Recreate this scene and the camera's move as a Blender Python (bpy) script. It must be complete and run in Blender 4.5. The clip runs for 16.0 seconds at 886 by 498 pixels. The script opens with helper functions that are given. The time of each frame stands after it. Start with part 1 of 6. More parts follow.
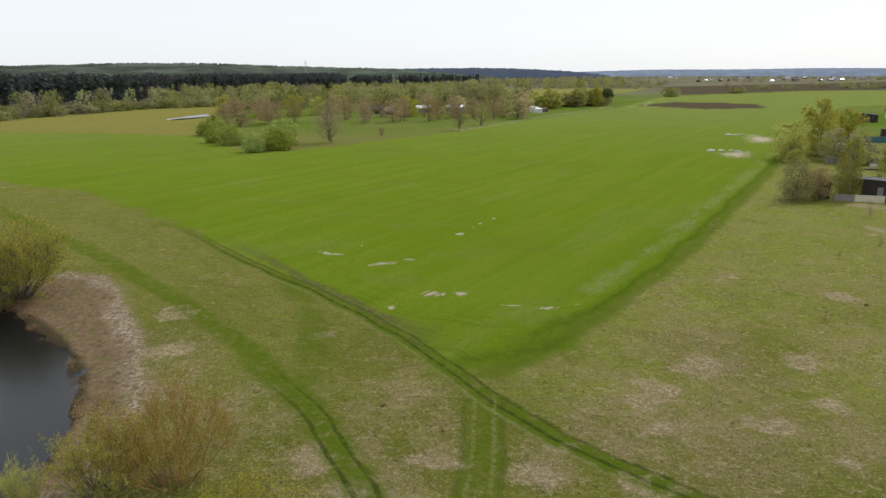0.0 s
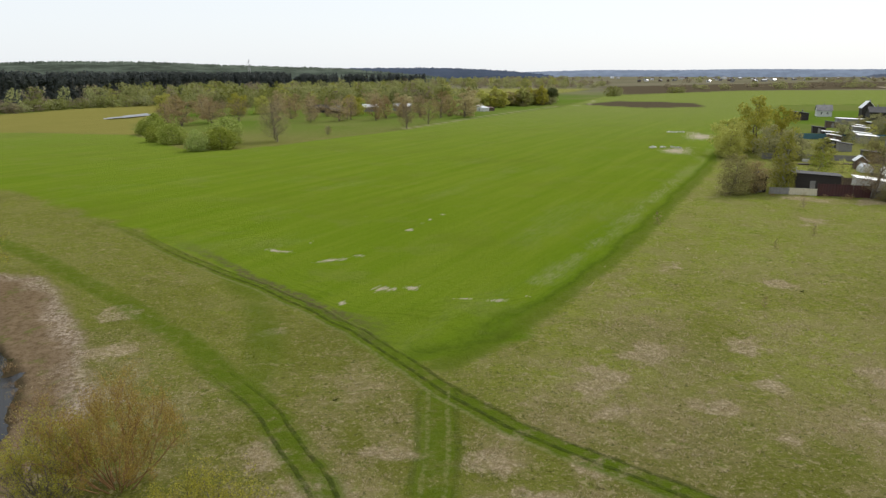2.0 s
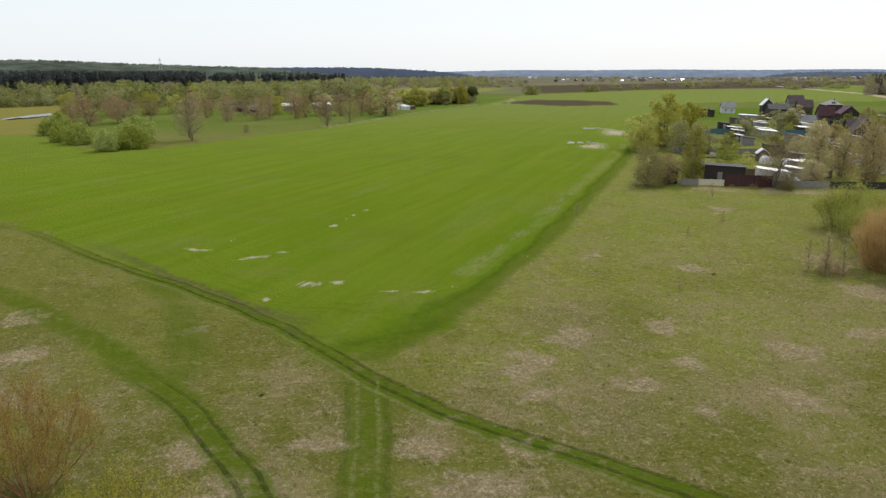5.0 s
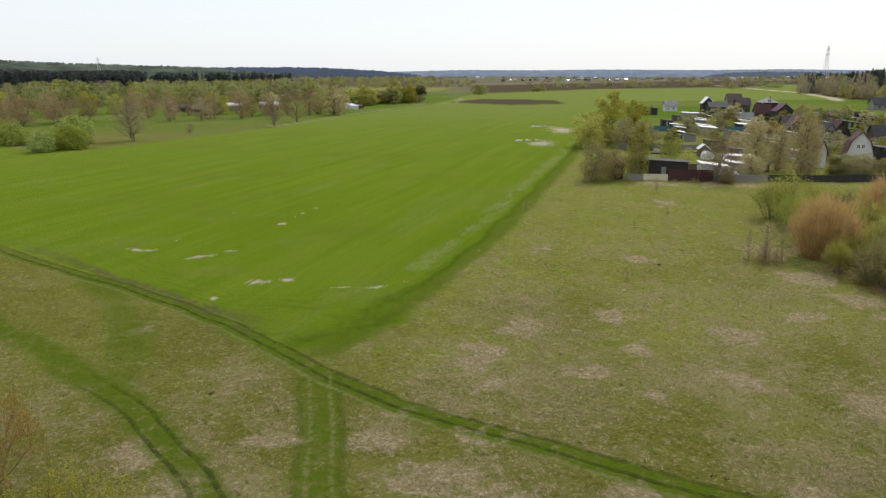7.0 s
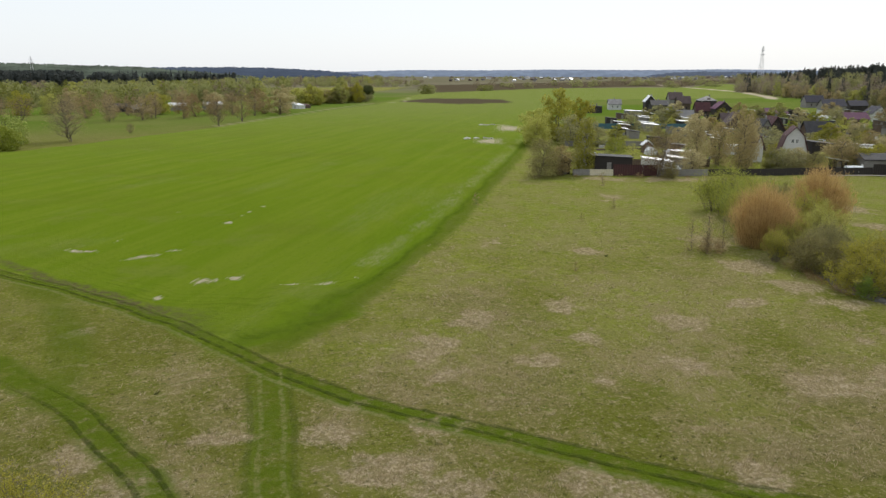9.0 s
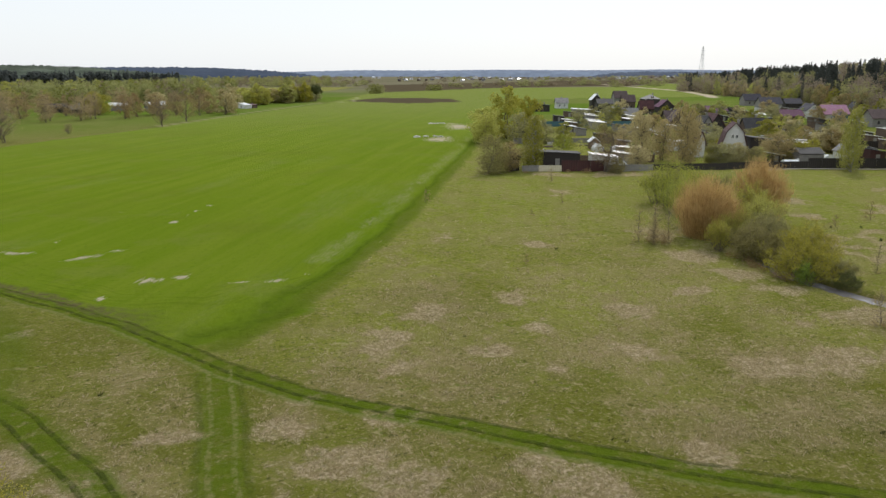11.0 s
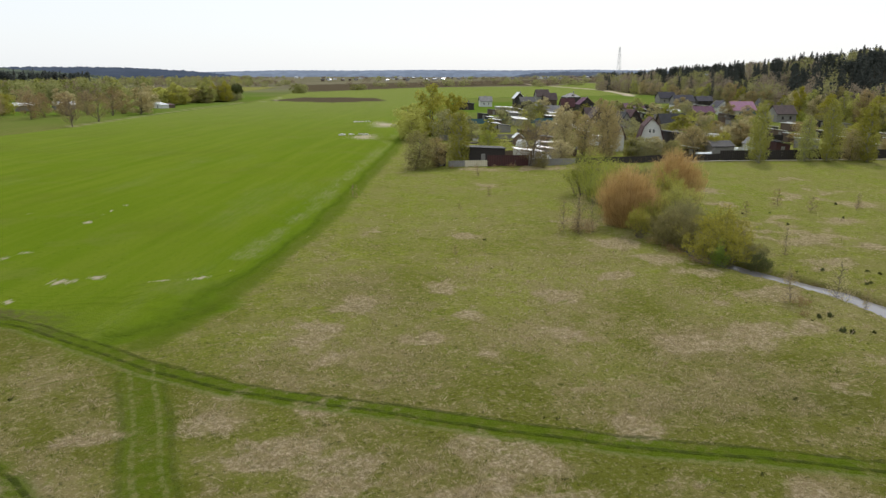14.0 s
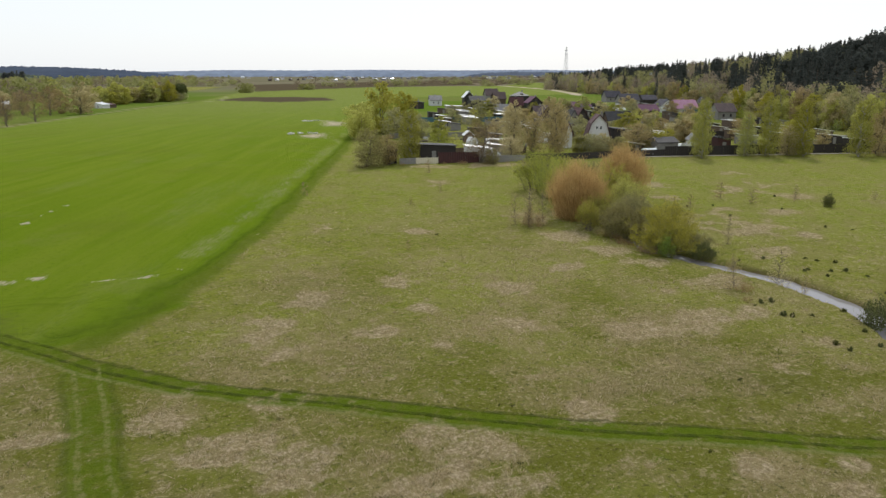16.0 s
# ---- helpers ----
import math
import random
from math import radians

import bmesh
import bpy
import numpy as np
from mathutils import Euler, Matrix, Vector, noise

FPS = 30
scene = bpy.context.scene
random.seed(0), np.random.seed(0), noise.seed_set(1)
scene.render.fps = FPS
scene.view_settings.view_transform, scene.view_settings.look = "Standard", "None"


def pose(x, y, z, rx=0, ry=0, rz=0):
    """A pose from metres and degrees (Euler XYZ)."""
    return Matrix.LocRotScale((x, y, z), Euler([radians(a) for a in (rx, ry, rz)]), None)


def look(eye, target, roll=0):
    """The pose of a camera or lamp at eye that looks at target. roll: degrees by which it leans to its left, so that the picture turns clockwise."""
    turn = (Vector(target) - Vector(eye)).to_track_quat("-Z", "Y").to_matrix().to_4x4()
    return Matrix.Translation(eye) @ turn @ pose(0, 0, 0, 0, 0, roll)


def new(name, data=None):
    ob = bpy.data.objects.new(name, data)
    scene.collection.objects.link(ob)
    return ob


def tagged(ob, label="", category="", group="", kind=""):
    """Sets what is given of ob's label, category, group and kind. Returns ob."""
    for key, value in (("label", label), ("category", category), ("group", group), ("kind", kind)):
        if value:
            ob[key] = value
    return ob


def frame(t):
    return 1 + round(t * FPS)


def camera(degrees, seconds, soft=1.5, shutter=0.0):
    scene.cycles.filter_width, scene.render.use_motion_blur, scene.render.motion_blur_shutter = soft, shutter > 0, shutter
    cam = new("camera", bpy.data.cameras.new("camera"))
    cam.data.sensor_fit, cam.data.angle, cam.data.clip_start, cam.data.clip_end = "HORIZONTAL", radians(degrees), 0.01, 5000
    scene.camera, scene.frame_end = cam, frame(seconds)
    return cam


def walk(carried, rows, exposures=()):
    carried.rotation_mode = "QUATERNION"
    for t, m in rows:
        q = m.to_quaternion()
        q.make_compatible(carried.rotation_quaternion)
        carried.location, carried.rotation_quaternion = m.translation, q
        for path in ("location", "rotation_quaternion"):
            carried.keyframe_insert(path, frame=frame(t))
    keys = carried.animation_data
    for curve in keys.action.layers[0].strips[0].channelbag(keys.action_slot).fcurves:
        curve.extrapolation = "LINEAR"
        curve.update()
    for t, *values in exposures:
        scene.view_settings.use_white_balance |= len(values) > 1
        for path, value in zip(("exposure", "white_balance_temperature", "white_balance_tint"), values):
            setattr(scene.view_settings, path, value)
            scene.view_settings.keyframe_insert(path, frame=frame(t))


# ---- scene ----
# The drone hovers about 20 m above the meadow, sinks slowly and turns to its right.
cam = camera(64.40, 16.0, soft=1.4)
ROWS = [
    (0.0, 0.011, 0.002, 20.006, 0.000, -14.013, 0.306),
    (0.5, -0.036, -0.010, 19.866, -1.024, -14.020, 0.256),
    (1.0, -0.078, -0.026, 19.734, -2.095, -14.027, 0.213),
    (1.5, -0.115, -0.046, 19.609, -3.171, -14.033, 0.175),
    (2.0, -0.147, -0.068, 19.489, -4.255, -14.038, 0.143),
    (2.5, -0.176, -0.092, 19.372, -5.342, -14.042, 0.116),
    (3.0, -0.200, -0.117, 19.258, -6.384, -14.046, 0.094),
    (3.5, -0.221, -0.143, 19.143, -7.438, -14.049, 0.076),
    (4.0, -0.238, -0.168, 19.029, -8.500, -14.051, 0.061),
    (6.5, -0.283, -0.282, 18.438, -13.636, -14.054, 0.032),
    (7.0, -0.286, -0.300, 18.314, -14.676, -14.053, 0.032),
    (7.5, -0.288, -0.316, 18.187, -15.723, -14.052, 0.034),
    (8.0, -0.289, -0.330, 18.060, -16.767, -14.050, 0.036),
    (8.5, -0.290, -0.342, 17.930, -17.804, -14.048, 0.039),
    (9.0, -0.291, -0.352, 17.800, -18.828, -14.046, 0.043),
    (11.5, -0.304, -0.386, 17.144, -23.887, -14.032, 0.059),
    (12.0, -0.311, -0.393, 17.014, -24.883, -14.030, 0.060),
    (12.5, -0.321, -0.400, 16.886, -25.890, -14.027, 0.060),
    (13.0, -0.334, -0.409, 16.760, -26.899, -14.025, 0.059),
    (13.5, -0.350, -0.421, 16.635, -27.885, -14.022, 0.056),
    (14.0, -0.370, -0.436, 16.512, -28.874, -14.020, 0.052),
    (14.5, -0.394, -0.455, 16.390, -29.871, -14.019, 0.046),
    (15.0, -0.422, -0.480, 16.270, -30.876, -14.018, 0.039),
    (15.5, -0.455, -0.510, 16.151, -31.886, -14.018, 0.029),
    (16.0, -0.493, -0.548, 16.032, -32.883, -14.018, 0.018),
]
walk(cam, [(t, pose(x, y, z, 90 + pitch, roll, yaw)) for t, x, y, z, yaw, pitch, roll in ROWS],
     ((0.0, 0.0), (5.0, -0.02), (10.0, -0.02), (16.0, 0.0)))

# ---- light ----
SUN_AZIMUTH, SUN_HEIGHT = 45.0, 47.0
world = bpy.data.worlds.new("sky")
scene.world = world
world.use_nodes = True
sky = world.node_tree.nodes.new("ShaderNodeTexSky")
sky.sky_type, sky.sun_disc = "NISHITA", False
sky.sun_elevation, sky.sun_rotation = radians(SUN_HEIGHT), radians(SUN_AZIMUTH)
sky.air_density, sky.dust_density, sky.ozone_density = 1.0, 1.6, 1.0
back = world.node_tree.nodes["Background"]
# a thin bright veil of high cloud over the clear sky
veil = world.node_tree.nodes.new("ShaderNodeMix")
veil.data_type = "RGBA"
veil.inputs[0].default_value, veil.inputs[7].default_value = 0.8, (8.2, 8.6, 9.0, 1.0)
world.node_tree.links.new(sky.outputs["Color"], veil.inputs[6])
world.node_tree.links.new(veil.outputs[2], back.inputs["Color"])
back.inputs["Strength"].default_value = 0.12
sun = new("sun", bpy.data.lights.new("sun", "SUN"))
sun.data.energy, sun.data.angle, sun.data.color = 1.88, radians(2.0), (1.0, 0.95, 0.88)
az, el = radians(SUN_AZIMUTH), radians(SUN_HEIGHT)
sun.matrix_world = look((60, 60, 90), (60 - math.sin(az) * math.cos(el), 60 - math.cos(az) * math.cos(el), 90 - math.sin(el)))

# ---- materials ----
def shader(name):
    """A node material with its Principled shader, and a function that adds a node with inputs set or linked."""
    m = bpy.data.materials.new(name)
    m.use_nodes = True
    tree = m.node_tree

    def add(kind, out=0, props=(), **inputs):
        n = tree.nodes.new("ShaderNode" + kind)
        props = dict(props)
        if "data_type" in props:
            n.data_type = props["data_type"]
        if "interpolation_type" in props:
            n.interpolation_type = props["interpolation_type"]
        if "operation" in props:
            n.operation = props["operation"]
        if "vector_type" in props:
            n.vector_type = props["vector_type"]
        if "attribute_name" in props:
            n.attribute_name = props["attribute_name"]
        if "wave_type" in props:
            n.wave_type, n.bands_direction = props["wave_type"], props["bands_direction"]
        for k, v in inputs.items():
            s = n.inputs[int(k[1:])] if k[0] == "i" and k[1:].isdigit() else n.inputs[k.replace("_", " ")]
            if isinstance(v, bpy.types.NodeSocket):
                tree.links.new(v, s)
            else:
                s.default_value = v
        return n.outputs[out]

    bsdf = tree.nodes["Principled BSDF"]

    def put(**inputs):
        for k, v in inputs.items():
            s = bsdf.inputs[k.replace("_", " ")]
            if isinstance(v, bpy.types.NodeSocket):
                tree.links.new(v, s)
            else:
                s.default_value = v
    return m, tree, add, put


def rgb(c):
    return (c[0], c[1], c[2], 1.0)


def blend(add, fac, a, b):
    """Mixes two colours."""
    n = add("Mix", 2, {"data_type": "RGBA"}, i0=fac, i6=a if not isinstance(a, tuple) else rgb(a), i7=b if not isinstance(b, tuple) else rgb(b))
    return n


def ramp(add, value, lo, hi, to0=0.0, to1=1.0):
    return add("MapRange", 0, {"interpolation_type": "SMOOTHSTEP"}, i0=value, i1=lo, i2=hi, i3=to0, i4=to1)


def noise_of(add, where, scale, detail=4.0, rough=0.55, out=0):
    return add("TexNoise", out, {}, Vector=where, Scale=scale, Detail=detail, Roughness=rough)


def attr(add, name):
    return add("Attribute", 2, {"attribute_name": name})


def times(add, a, b):
    return add("Math", 0, {"operation": "MULTIPLY"}, i0=a, i1=b)


def ground_material():
    m, tree, add, put = shader("meadow_and_field")
    at = add("NewGeometry", 0)
    big = noise_of(add, at, 0.07, 5.0, 0.6)
    mid = noise_of(add, at, 0.45, 5.0, 0.65)
    fine = noise_of(add, at, 2.6, 4.0, 0.7)
    tiny = noise_of(add, at, 13.0, 5.0, 0.75)
    def calc(op, p, q=0.0):
        return add("Math", 0, {"operation": op}, i0=p, i1=q)
    # old grass and new grass of the meadow
    clump = noise_of(add, at, 2.1, 5.0, 0.72)
    lush = blend(add, fine, (0.088, 0.102, 0.010), (0.158, 0.154, 0.030))
    straw = blend(add, tiny, (0.182, 0.145, 0.062), (0.272, 0.220, 0.114))
    dryness = calc("ADD", times(add, mid, 0.55), times(add, clump, 0.45))
    dryness = calc("ADD", dryness, times(add, attr(add, "dry"), 0.15))
    dryness = calc("ADD", dryness, times(add, attr(add, "patch"), 0.30))
    c = blend(add, ramp(add, dryness, 0.34, 0.74), lush, straw)
    c = blend(add, ramp(add, big, 0.5, 0.72, 0.0, 0.35), c, (0.112, 0.096, 0.044))
    spring = blend(add, fine, (0.150, 0.182, 0.016), (0.250, 0.262, 0.050))
    c = blend(add, times(add, attr(add, "lush"), ramp(add, calc("ADD", times(add, mid, 0.6), times(add, clump, 0.4)), 0.36, 0.62, 0.95, 0.22)), c, spring)
    c = blend(add, times(add, attr(add, "fresh"), ramp(add, noise_of(add, at, 0.22, 5.0, 0.65), 0.34, 0.62, 0.75, 0.15)), c, blend(add, fine, (0.118, 0.172, 0.010), (0.210, 0.245, 0.030)))
    # fresh green clumps, flattened straw, dark flecks between
    c = blend(add, ramp(add, noise_of(add, at, 0.62, 5.0, 0.7), 0.57, 0.68, 0.0, 0.6), c, (0.106, 0.140, 0.012))
    sparse = ramp(add, dryness, 0.28, 0.52, 0.6, 1.1)
    c = blend(add, times(add, sparse, ramp(add, noise_of(add, at, 1.25, 6.0, 0.74), 0.545, 0.64, 0.0, 0.55)), c, (0.345, 0.282, 0.158))
    bits = noise_of(add, at, 4.6, 5.0, 0.72)
    c = blend(add, times(add, sparse, ramp(add, bits, 0.54, 0.62, 0.0, 0.5)), c, (0.400, 0.340, 0.198))
    c = blend(add, ramp(add, noise_of(add, at, 3.1, 5.0, 0.75), 0.45, 0.36, 0.0, 0.7), c, (0.048, 0.052, 0.014))
    flecks = noise_of(add, at, 1.1, 7.0, 0.8)
    c = blend(add, times(add, attr(add, "lush"), ramp(add, flecks, 0.43, 0.33, 0.0, 0.6)), c, (0.076, 0.084, 0.020))
    c = blend(add, times(add, attr(add, "lush"), ramp(add, flecks, 0.55, 0.64, 0.0, 0.6)), c, (0.345, 0.300, 0.165))
    c = blend(add, times(add, attr(add, "lush"), ramp(add, noise_of(add, at, 0.19, 5.0, 0.65), 0.48, 0.62, 0.0, 0.50)), c, (0.225, 0.198, 0.082))
    # heaps of bleached dead grass, faintly pink
    dead = times(add, ramp(add, attr(add, "dry"), 0.5, 1.3), ramp(add, noise_of(add, at, 1.7, 7.0, 0.82), 0.42, 0.58, 0.05, 0.72))
    c = blend(add, dead, c, blend(add, ramp(add, bits, 0.40, 0.62), (0.250, 0.190, 0.115), (0.500, 0.405, 0.285)))
    # sown field: drill rows and strips run along its long side
    shake = calc("ADD", times(add, calc("SUBTRACT", mid, 0.5), 1.0), times(add, calc("SUBTRACT", noise_of(add, at, 5.0, 5.0, 0.7), 0.5), 0.45))
    turn = add("Mapping", 0, {"vector_type": "POINT"}, i0=at, i2=(0.0, 0.0, radians(-57.6)))
    strip = add("Mapping", 0, {"vector_type": "POINT"}, i0=turn, i3=(0.02, 0.32, 0.1))
    strips = noise_of(add, strip, 1.0, 4.0, 0.6)
    rowmap = add("Mapping", 0, {"vector_type": "POINT"}, i0=turn, i3=(0.25, 3.2, 1.0))
    rows = noise_of(add, rowmap, 1.0, 5.0, 0.7)
    crop = blend(add, ramp(add, strips, 0.18, 0.82), (0.108, 0.176, 0.0050), (0.160, 0.212, 0.0160))
    crop = blend(add, ramp(add, rows, 0.45, 0.72, 0.0, 0.16), crop, (0.150, 0.182, 0.034))
    crop = blend(add, ramp(add, noise_of(add, at, 0.10, 6.0, 0.7), 0.52, 0.66, 0.0, 0.45), crop, (0.160, 0.186, 0.034))
    crop = blend(add, ramp(add, noise_of(add, at, 2.4, 6.0, 0.78), 0.46, 0.34, 0.0, 0.55), crop, (0.040, 0.086, 0.003))
    crop = blend(add, times(add, attr(add, "edge"), ramp(add, calc("ADD", attr(add, "crop_d"), times(add, mid, 1.6)), 2.9, 1.3, 0.0, 0.55)), crop, (0.066, 0.122, 0.003))
    crop = blend(add, ramp(add, noise_of(add, at, 0.035, 5.0, 0.65), 0.48, 0.68, 0.0, 0.55), crop, (0.118, 0.152, 0.014))
    drill = add("CombineXYZ", 0, {}, i0=attr(add, "crop_d"), i1=times(add, add("SeparateXYZ", 0, {}, i0=turn), 0.10), i2=0.0)
    lines = noise_of(add, drill, 2.4, 5.0, 0.7)
    crop = blend(add, times(add, ramp(add, lines, 0.50, 0.36), times(add, attr(add, "drill"), ramp(add, attr(add, "crop_d"), 8.5, 2.5, 0.0, 0.30))), crop, (0.040, 0.076, 0.003))
    crop = blend(add, times(add, ramp(add, lines, 0.55, 0.68), times(add, attr(add, "drill"), ramp(add, attr(add, "crop_d"), 8.5, 3.0, 0.0, 0.4))), crop, (0.140, 0.160, 0.035))
    # distance haze mixed into the crop colour; the mask grows with range
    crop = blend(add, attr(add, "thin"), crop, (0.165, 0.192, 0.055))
    inner = calc("ADD", attr(add, "crop_d"), times(add, shake, 1.0))
    sown = ramp(add, inner, -0.35, 0.35)
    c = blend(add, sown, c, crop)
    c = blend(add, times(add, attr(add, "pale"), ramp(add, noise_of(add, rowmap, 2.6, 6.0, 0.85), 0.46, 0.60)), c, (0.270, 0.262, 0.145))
    # wheel tracks grown over with short green grass, with dark ruts
    green = blend(add, fine, (0.058, 0.100, 0.004), (0.112, 0.146, 0.012))
    c = blend(add, attr(add, "track"), c, green)
    x1 = calc("ADD", attr(add, "s1"), times(add, shake, 0.38))
    x3 = calc("ADD", attr(add, "s3"), times(add, shake, 0.32))
    x2 = calc("ADD", attr(add, "s2"), times(add, shake, 0.4))
    band = times(add, ramp(add, x1, -1.0, -0.4), ramp(add, x1, 1.15, 0.8))
    worn = ramp(add, noise_of(add, at, 0.8, 5.0, 0.7), 0.32, 0.56, 0.12, 1.0)
    c = blend(add, times(add, times(add, band, worn), attr(add, "fade")), c, green)
    c = blend(add, times(add, ramp(add, calc("ABSOLUTE", x3), 1.5, 0.6), times(add, attr(add, "fade4"), worn)), c, green)
    c = blend(add, times(add, ramp(add, calc("ABSOLUTE", x2), 1.75, 0.7), times(add, worn, 0.9)), c, green)

    def rut_at(x, off, wide):
        return ramp(add, calc("ABSOLUTE", calc("SUBTRACT", x, off)), wide, wide * 0.3)
    gaps = ramp(add, noise_of(add, at, 1.1, 4.0, 0.7), 0.34, 0.62, 0.25, 1.0)
    rut = calc("MAXIMUM", rut_at(x1, 0.12, 0.23), times(add, rut_at(x1, 1.05, 0.24), 0.85))
    rut = calc("MAXIMUM", times(add, rut, attr(add, "fade")), times(add, calc("MAXIMUM", rut_at(x3, 0.62, 0.2), rut_at(x3, -0.62, 0.2)), attr(add, "fade3")))
    rut = calc("MAXIMUM", rut, times(add, rut_at(calc("ABSOLUTE", x2), 1.1, 0.26), 0.4))
    rut = calc("MAXIMUM", rut, times(add, rut_at(inner, 0.7, 0.45), times(add, attr(add, "edge"), 0.35)))
    rut = times(add, rut, gaps)
    c = blend(add, times(add, rut, 0.72), c, (0.032, 0.042, 0.010))
    c = blend(add, times(add, times(add, rut_at(x1, -0.62, 0.26), attr(add, "fade")), ramp(add, fine, 0.36, 0.6, 0.1, 0.6)), c, (0.215, 0.205, 0.085))
    c = blend(add, times(add, rut_at(calc("ABSOLUTE", x2), 0.58, 0.2), ramp(add, fine, 0.38, 0.62, 0.0, 0.6)), c, (0.225, 0.212, 0.085))
    c = blend(add, times(add, times(add, rut_at(inner, 1.0, 0.85), attr(add, "furrow")), ramp(add, noise_of(add, at, 1.3, 5.0, 0.7), 0.36, 0.58, 0.15, 0.85)), c, blend(add, clump, (0.055, 0.052, 0.020), (0.150, 0.120, 0.062)))
    # bare soil, reed litter on the bank, ploughed earth, dry grassland
    c = blend(add, attr(add, "tan"), c, blend(add, big, (0.175, 0.165, 0.038), (0.225, 0.195, 0.055)))
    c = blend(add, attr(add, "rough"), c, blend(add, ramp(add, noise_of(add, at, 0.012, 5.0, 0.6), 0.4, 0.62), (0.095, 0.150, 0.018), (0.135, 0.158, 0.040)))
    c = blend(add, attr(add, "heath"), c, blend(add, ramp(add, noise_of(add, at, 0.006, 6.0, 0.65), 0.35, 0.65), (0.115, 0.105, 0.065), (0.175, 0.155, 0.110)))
    c = blend(add, attr(add, "plow"), c, blend(add, mid, (0.060, 0.045, 0.032), (0.095, 0.072, 0.050)))
    silt = blend(add, ramp(add, clump, 0.35, 0.62), (0.145, 0.098, 0.056), (0.225, 0.158, 0.100))
    silt = blend(add, ramp(add, noise_of(add, at, 0.5, 5.0, 0.7), 0.54, 0.64, 0.0, 0.7), silt, (0.130, 0.135, 0.036))
    reeds = blend(add, ramp(add, bits, 0.36, 0.6), (0.190, 0.140, 0.095), (0.470, 0.385, 0.300))
    c = blend(add, attr(add, "bank"), c, blend(add, times(add, attr(add, "litter"), ramp(add, clump, 0.40, 0.56, 0.1, 0.9)), silt, reeds))
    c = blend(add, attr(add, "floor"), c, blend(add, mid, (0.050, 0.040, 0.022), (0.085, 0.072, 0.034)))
    spot = ramp(add, calc("ADD", attr(add, "spot"), times(add, calc("SUBTRACT", noise_of(add, rowmap, 1.4, 6.0, 0.8), 0.5), 4.5)), 0.62, 0.40)
    c = blend(add, calc("MAXIMUM", spot, attr(add, "soil")), c, blend(add, tiny, (0.290, 0.235, 0.160), (0.570, 0.500, 0.390)))
    c = blend(add, attr(add, "mud"), c, (0.070, 0.050, 0.030))
    hgt = calc("ADD", times(add, clump, 1.3), times(add, tiny, 0.7))
    hgt = calc("SUBTRACT", hgt, times(add, rut, 0.9))
    bump = add("Bump", 0, {}, Strength=0.8, Distance=0.24, Height=hgt)
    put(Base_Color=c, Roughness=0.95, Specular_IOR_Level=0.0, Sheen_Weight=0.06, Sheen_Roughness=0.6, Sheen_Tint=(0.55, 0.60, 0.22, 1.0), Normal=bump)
    return m


def leaf_material(name, a, b, through_light=0.45):
    """Leaves or twigs: two colours by the leaf, brightness by the plant, some light shining through."""
    m, tree, add, put = shader(name)
    leaf = add("NewGeometry", 8)
    plant = add("ObjectInfo", 5)
    c = blend(add, leaf, a, b)
    c = add("HueSaturation", 0, {}, Hue=ramp(add, plant, 0.0, 1.0, 0.493, 0.508), Saturation=ramp(add, plant, 0.0, 1.0, 1.08, 0.9), Value=ramp(add, plant, 0.0, 1.0, 0.82, 1.15), Color=c)
    d = add("BsdfDiffuse", 0, {}, Color=c)
    t = add("BsdfTranslucent", 0, {}, Color=c)
    mixed = add("MixShader", 0, {}, i0=through_light, i1=d, i2=t)
    tree.links.new(mixed, tree.nodes["Material Output"].inputs["Surface"])
    return m


def plain(name, a, b, scale=2.0, rough=0.8, metal=0.0, bump=0.2, stretch=(1, 1, 1)):
    """A weathered surface between two colours, with coarse stains and fine grain."""
    m, tree, add, put = shader(name)
    at = add("Mapping", 0, {"vector_type": "POINT"}, i0=add("TexCoord", 3), i3=stretch)
    n1, n2 = noise_of(add, at, scale, 5.0, 0.6), noise_of(add, at, scale * 9, 3.0, 0.7)
    c = blend(add, ramp(add, n1, 0.3, 0.7), a, b)
    c = blend(add, ramp(add, n2, 0.3, 0.8, 0.0, 0.35), c, tuple(v * 0.6 for v in a))
    put(Base_Color=c, Roughness=ramp(add, n1, 0.2, 0.8, rough * 0.85, min(1.0, rough * 1.15)), Metallic=metal,
        Normal=add("Bump", 0, {}, Strength=bump, Distance=0.03, Height=n2))
    return m


def roof_sheet(name, a, b, rough=0.75, metal=0.0):
    """Ribbed metal or slate sheets: ribs down the slope, stains."""
    m, tree, add, put = shader(name)
    co = add("TexCoord", 3)
    rib = add("TexWave", 1, {"wave_type": "BANDS", "bands_direction": "Y"}, Vector=co, Scale=1.4, Distortion=0.0)
    n1 = noise_of(add, co, 0.9, 5.0, 0.6)
    c = blend(add, ramp(add, n1, 0.3, 0.75), a, b)
    put(Base_Color=c, Roughness=rough, Metallic=metal, Normal=add("Bump", 0, {}, Strength=0.5, Distance=0.04, Height=rib))
    return m


def water_material(name, tint, gloss=0.5, rough=0.06, waves=0.06):
    m, tree, add, put = shader(name)
    at = add("NewGeometry", 0)
    n1 = noise_of(add, at, 1.6, 3.0, 0.6)
    put(Base_Color=rgb(tint), Roughness=rough, IOR=1.33, Specular_IOR_Level=gloss, Normal=add("Bump", 0, {}, Strength=waves, Distance=0.05, Height=n1))
    return m


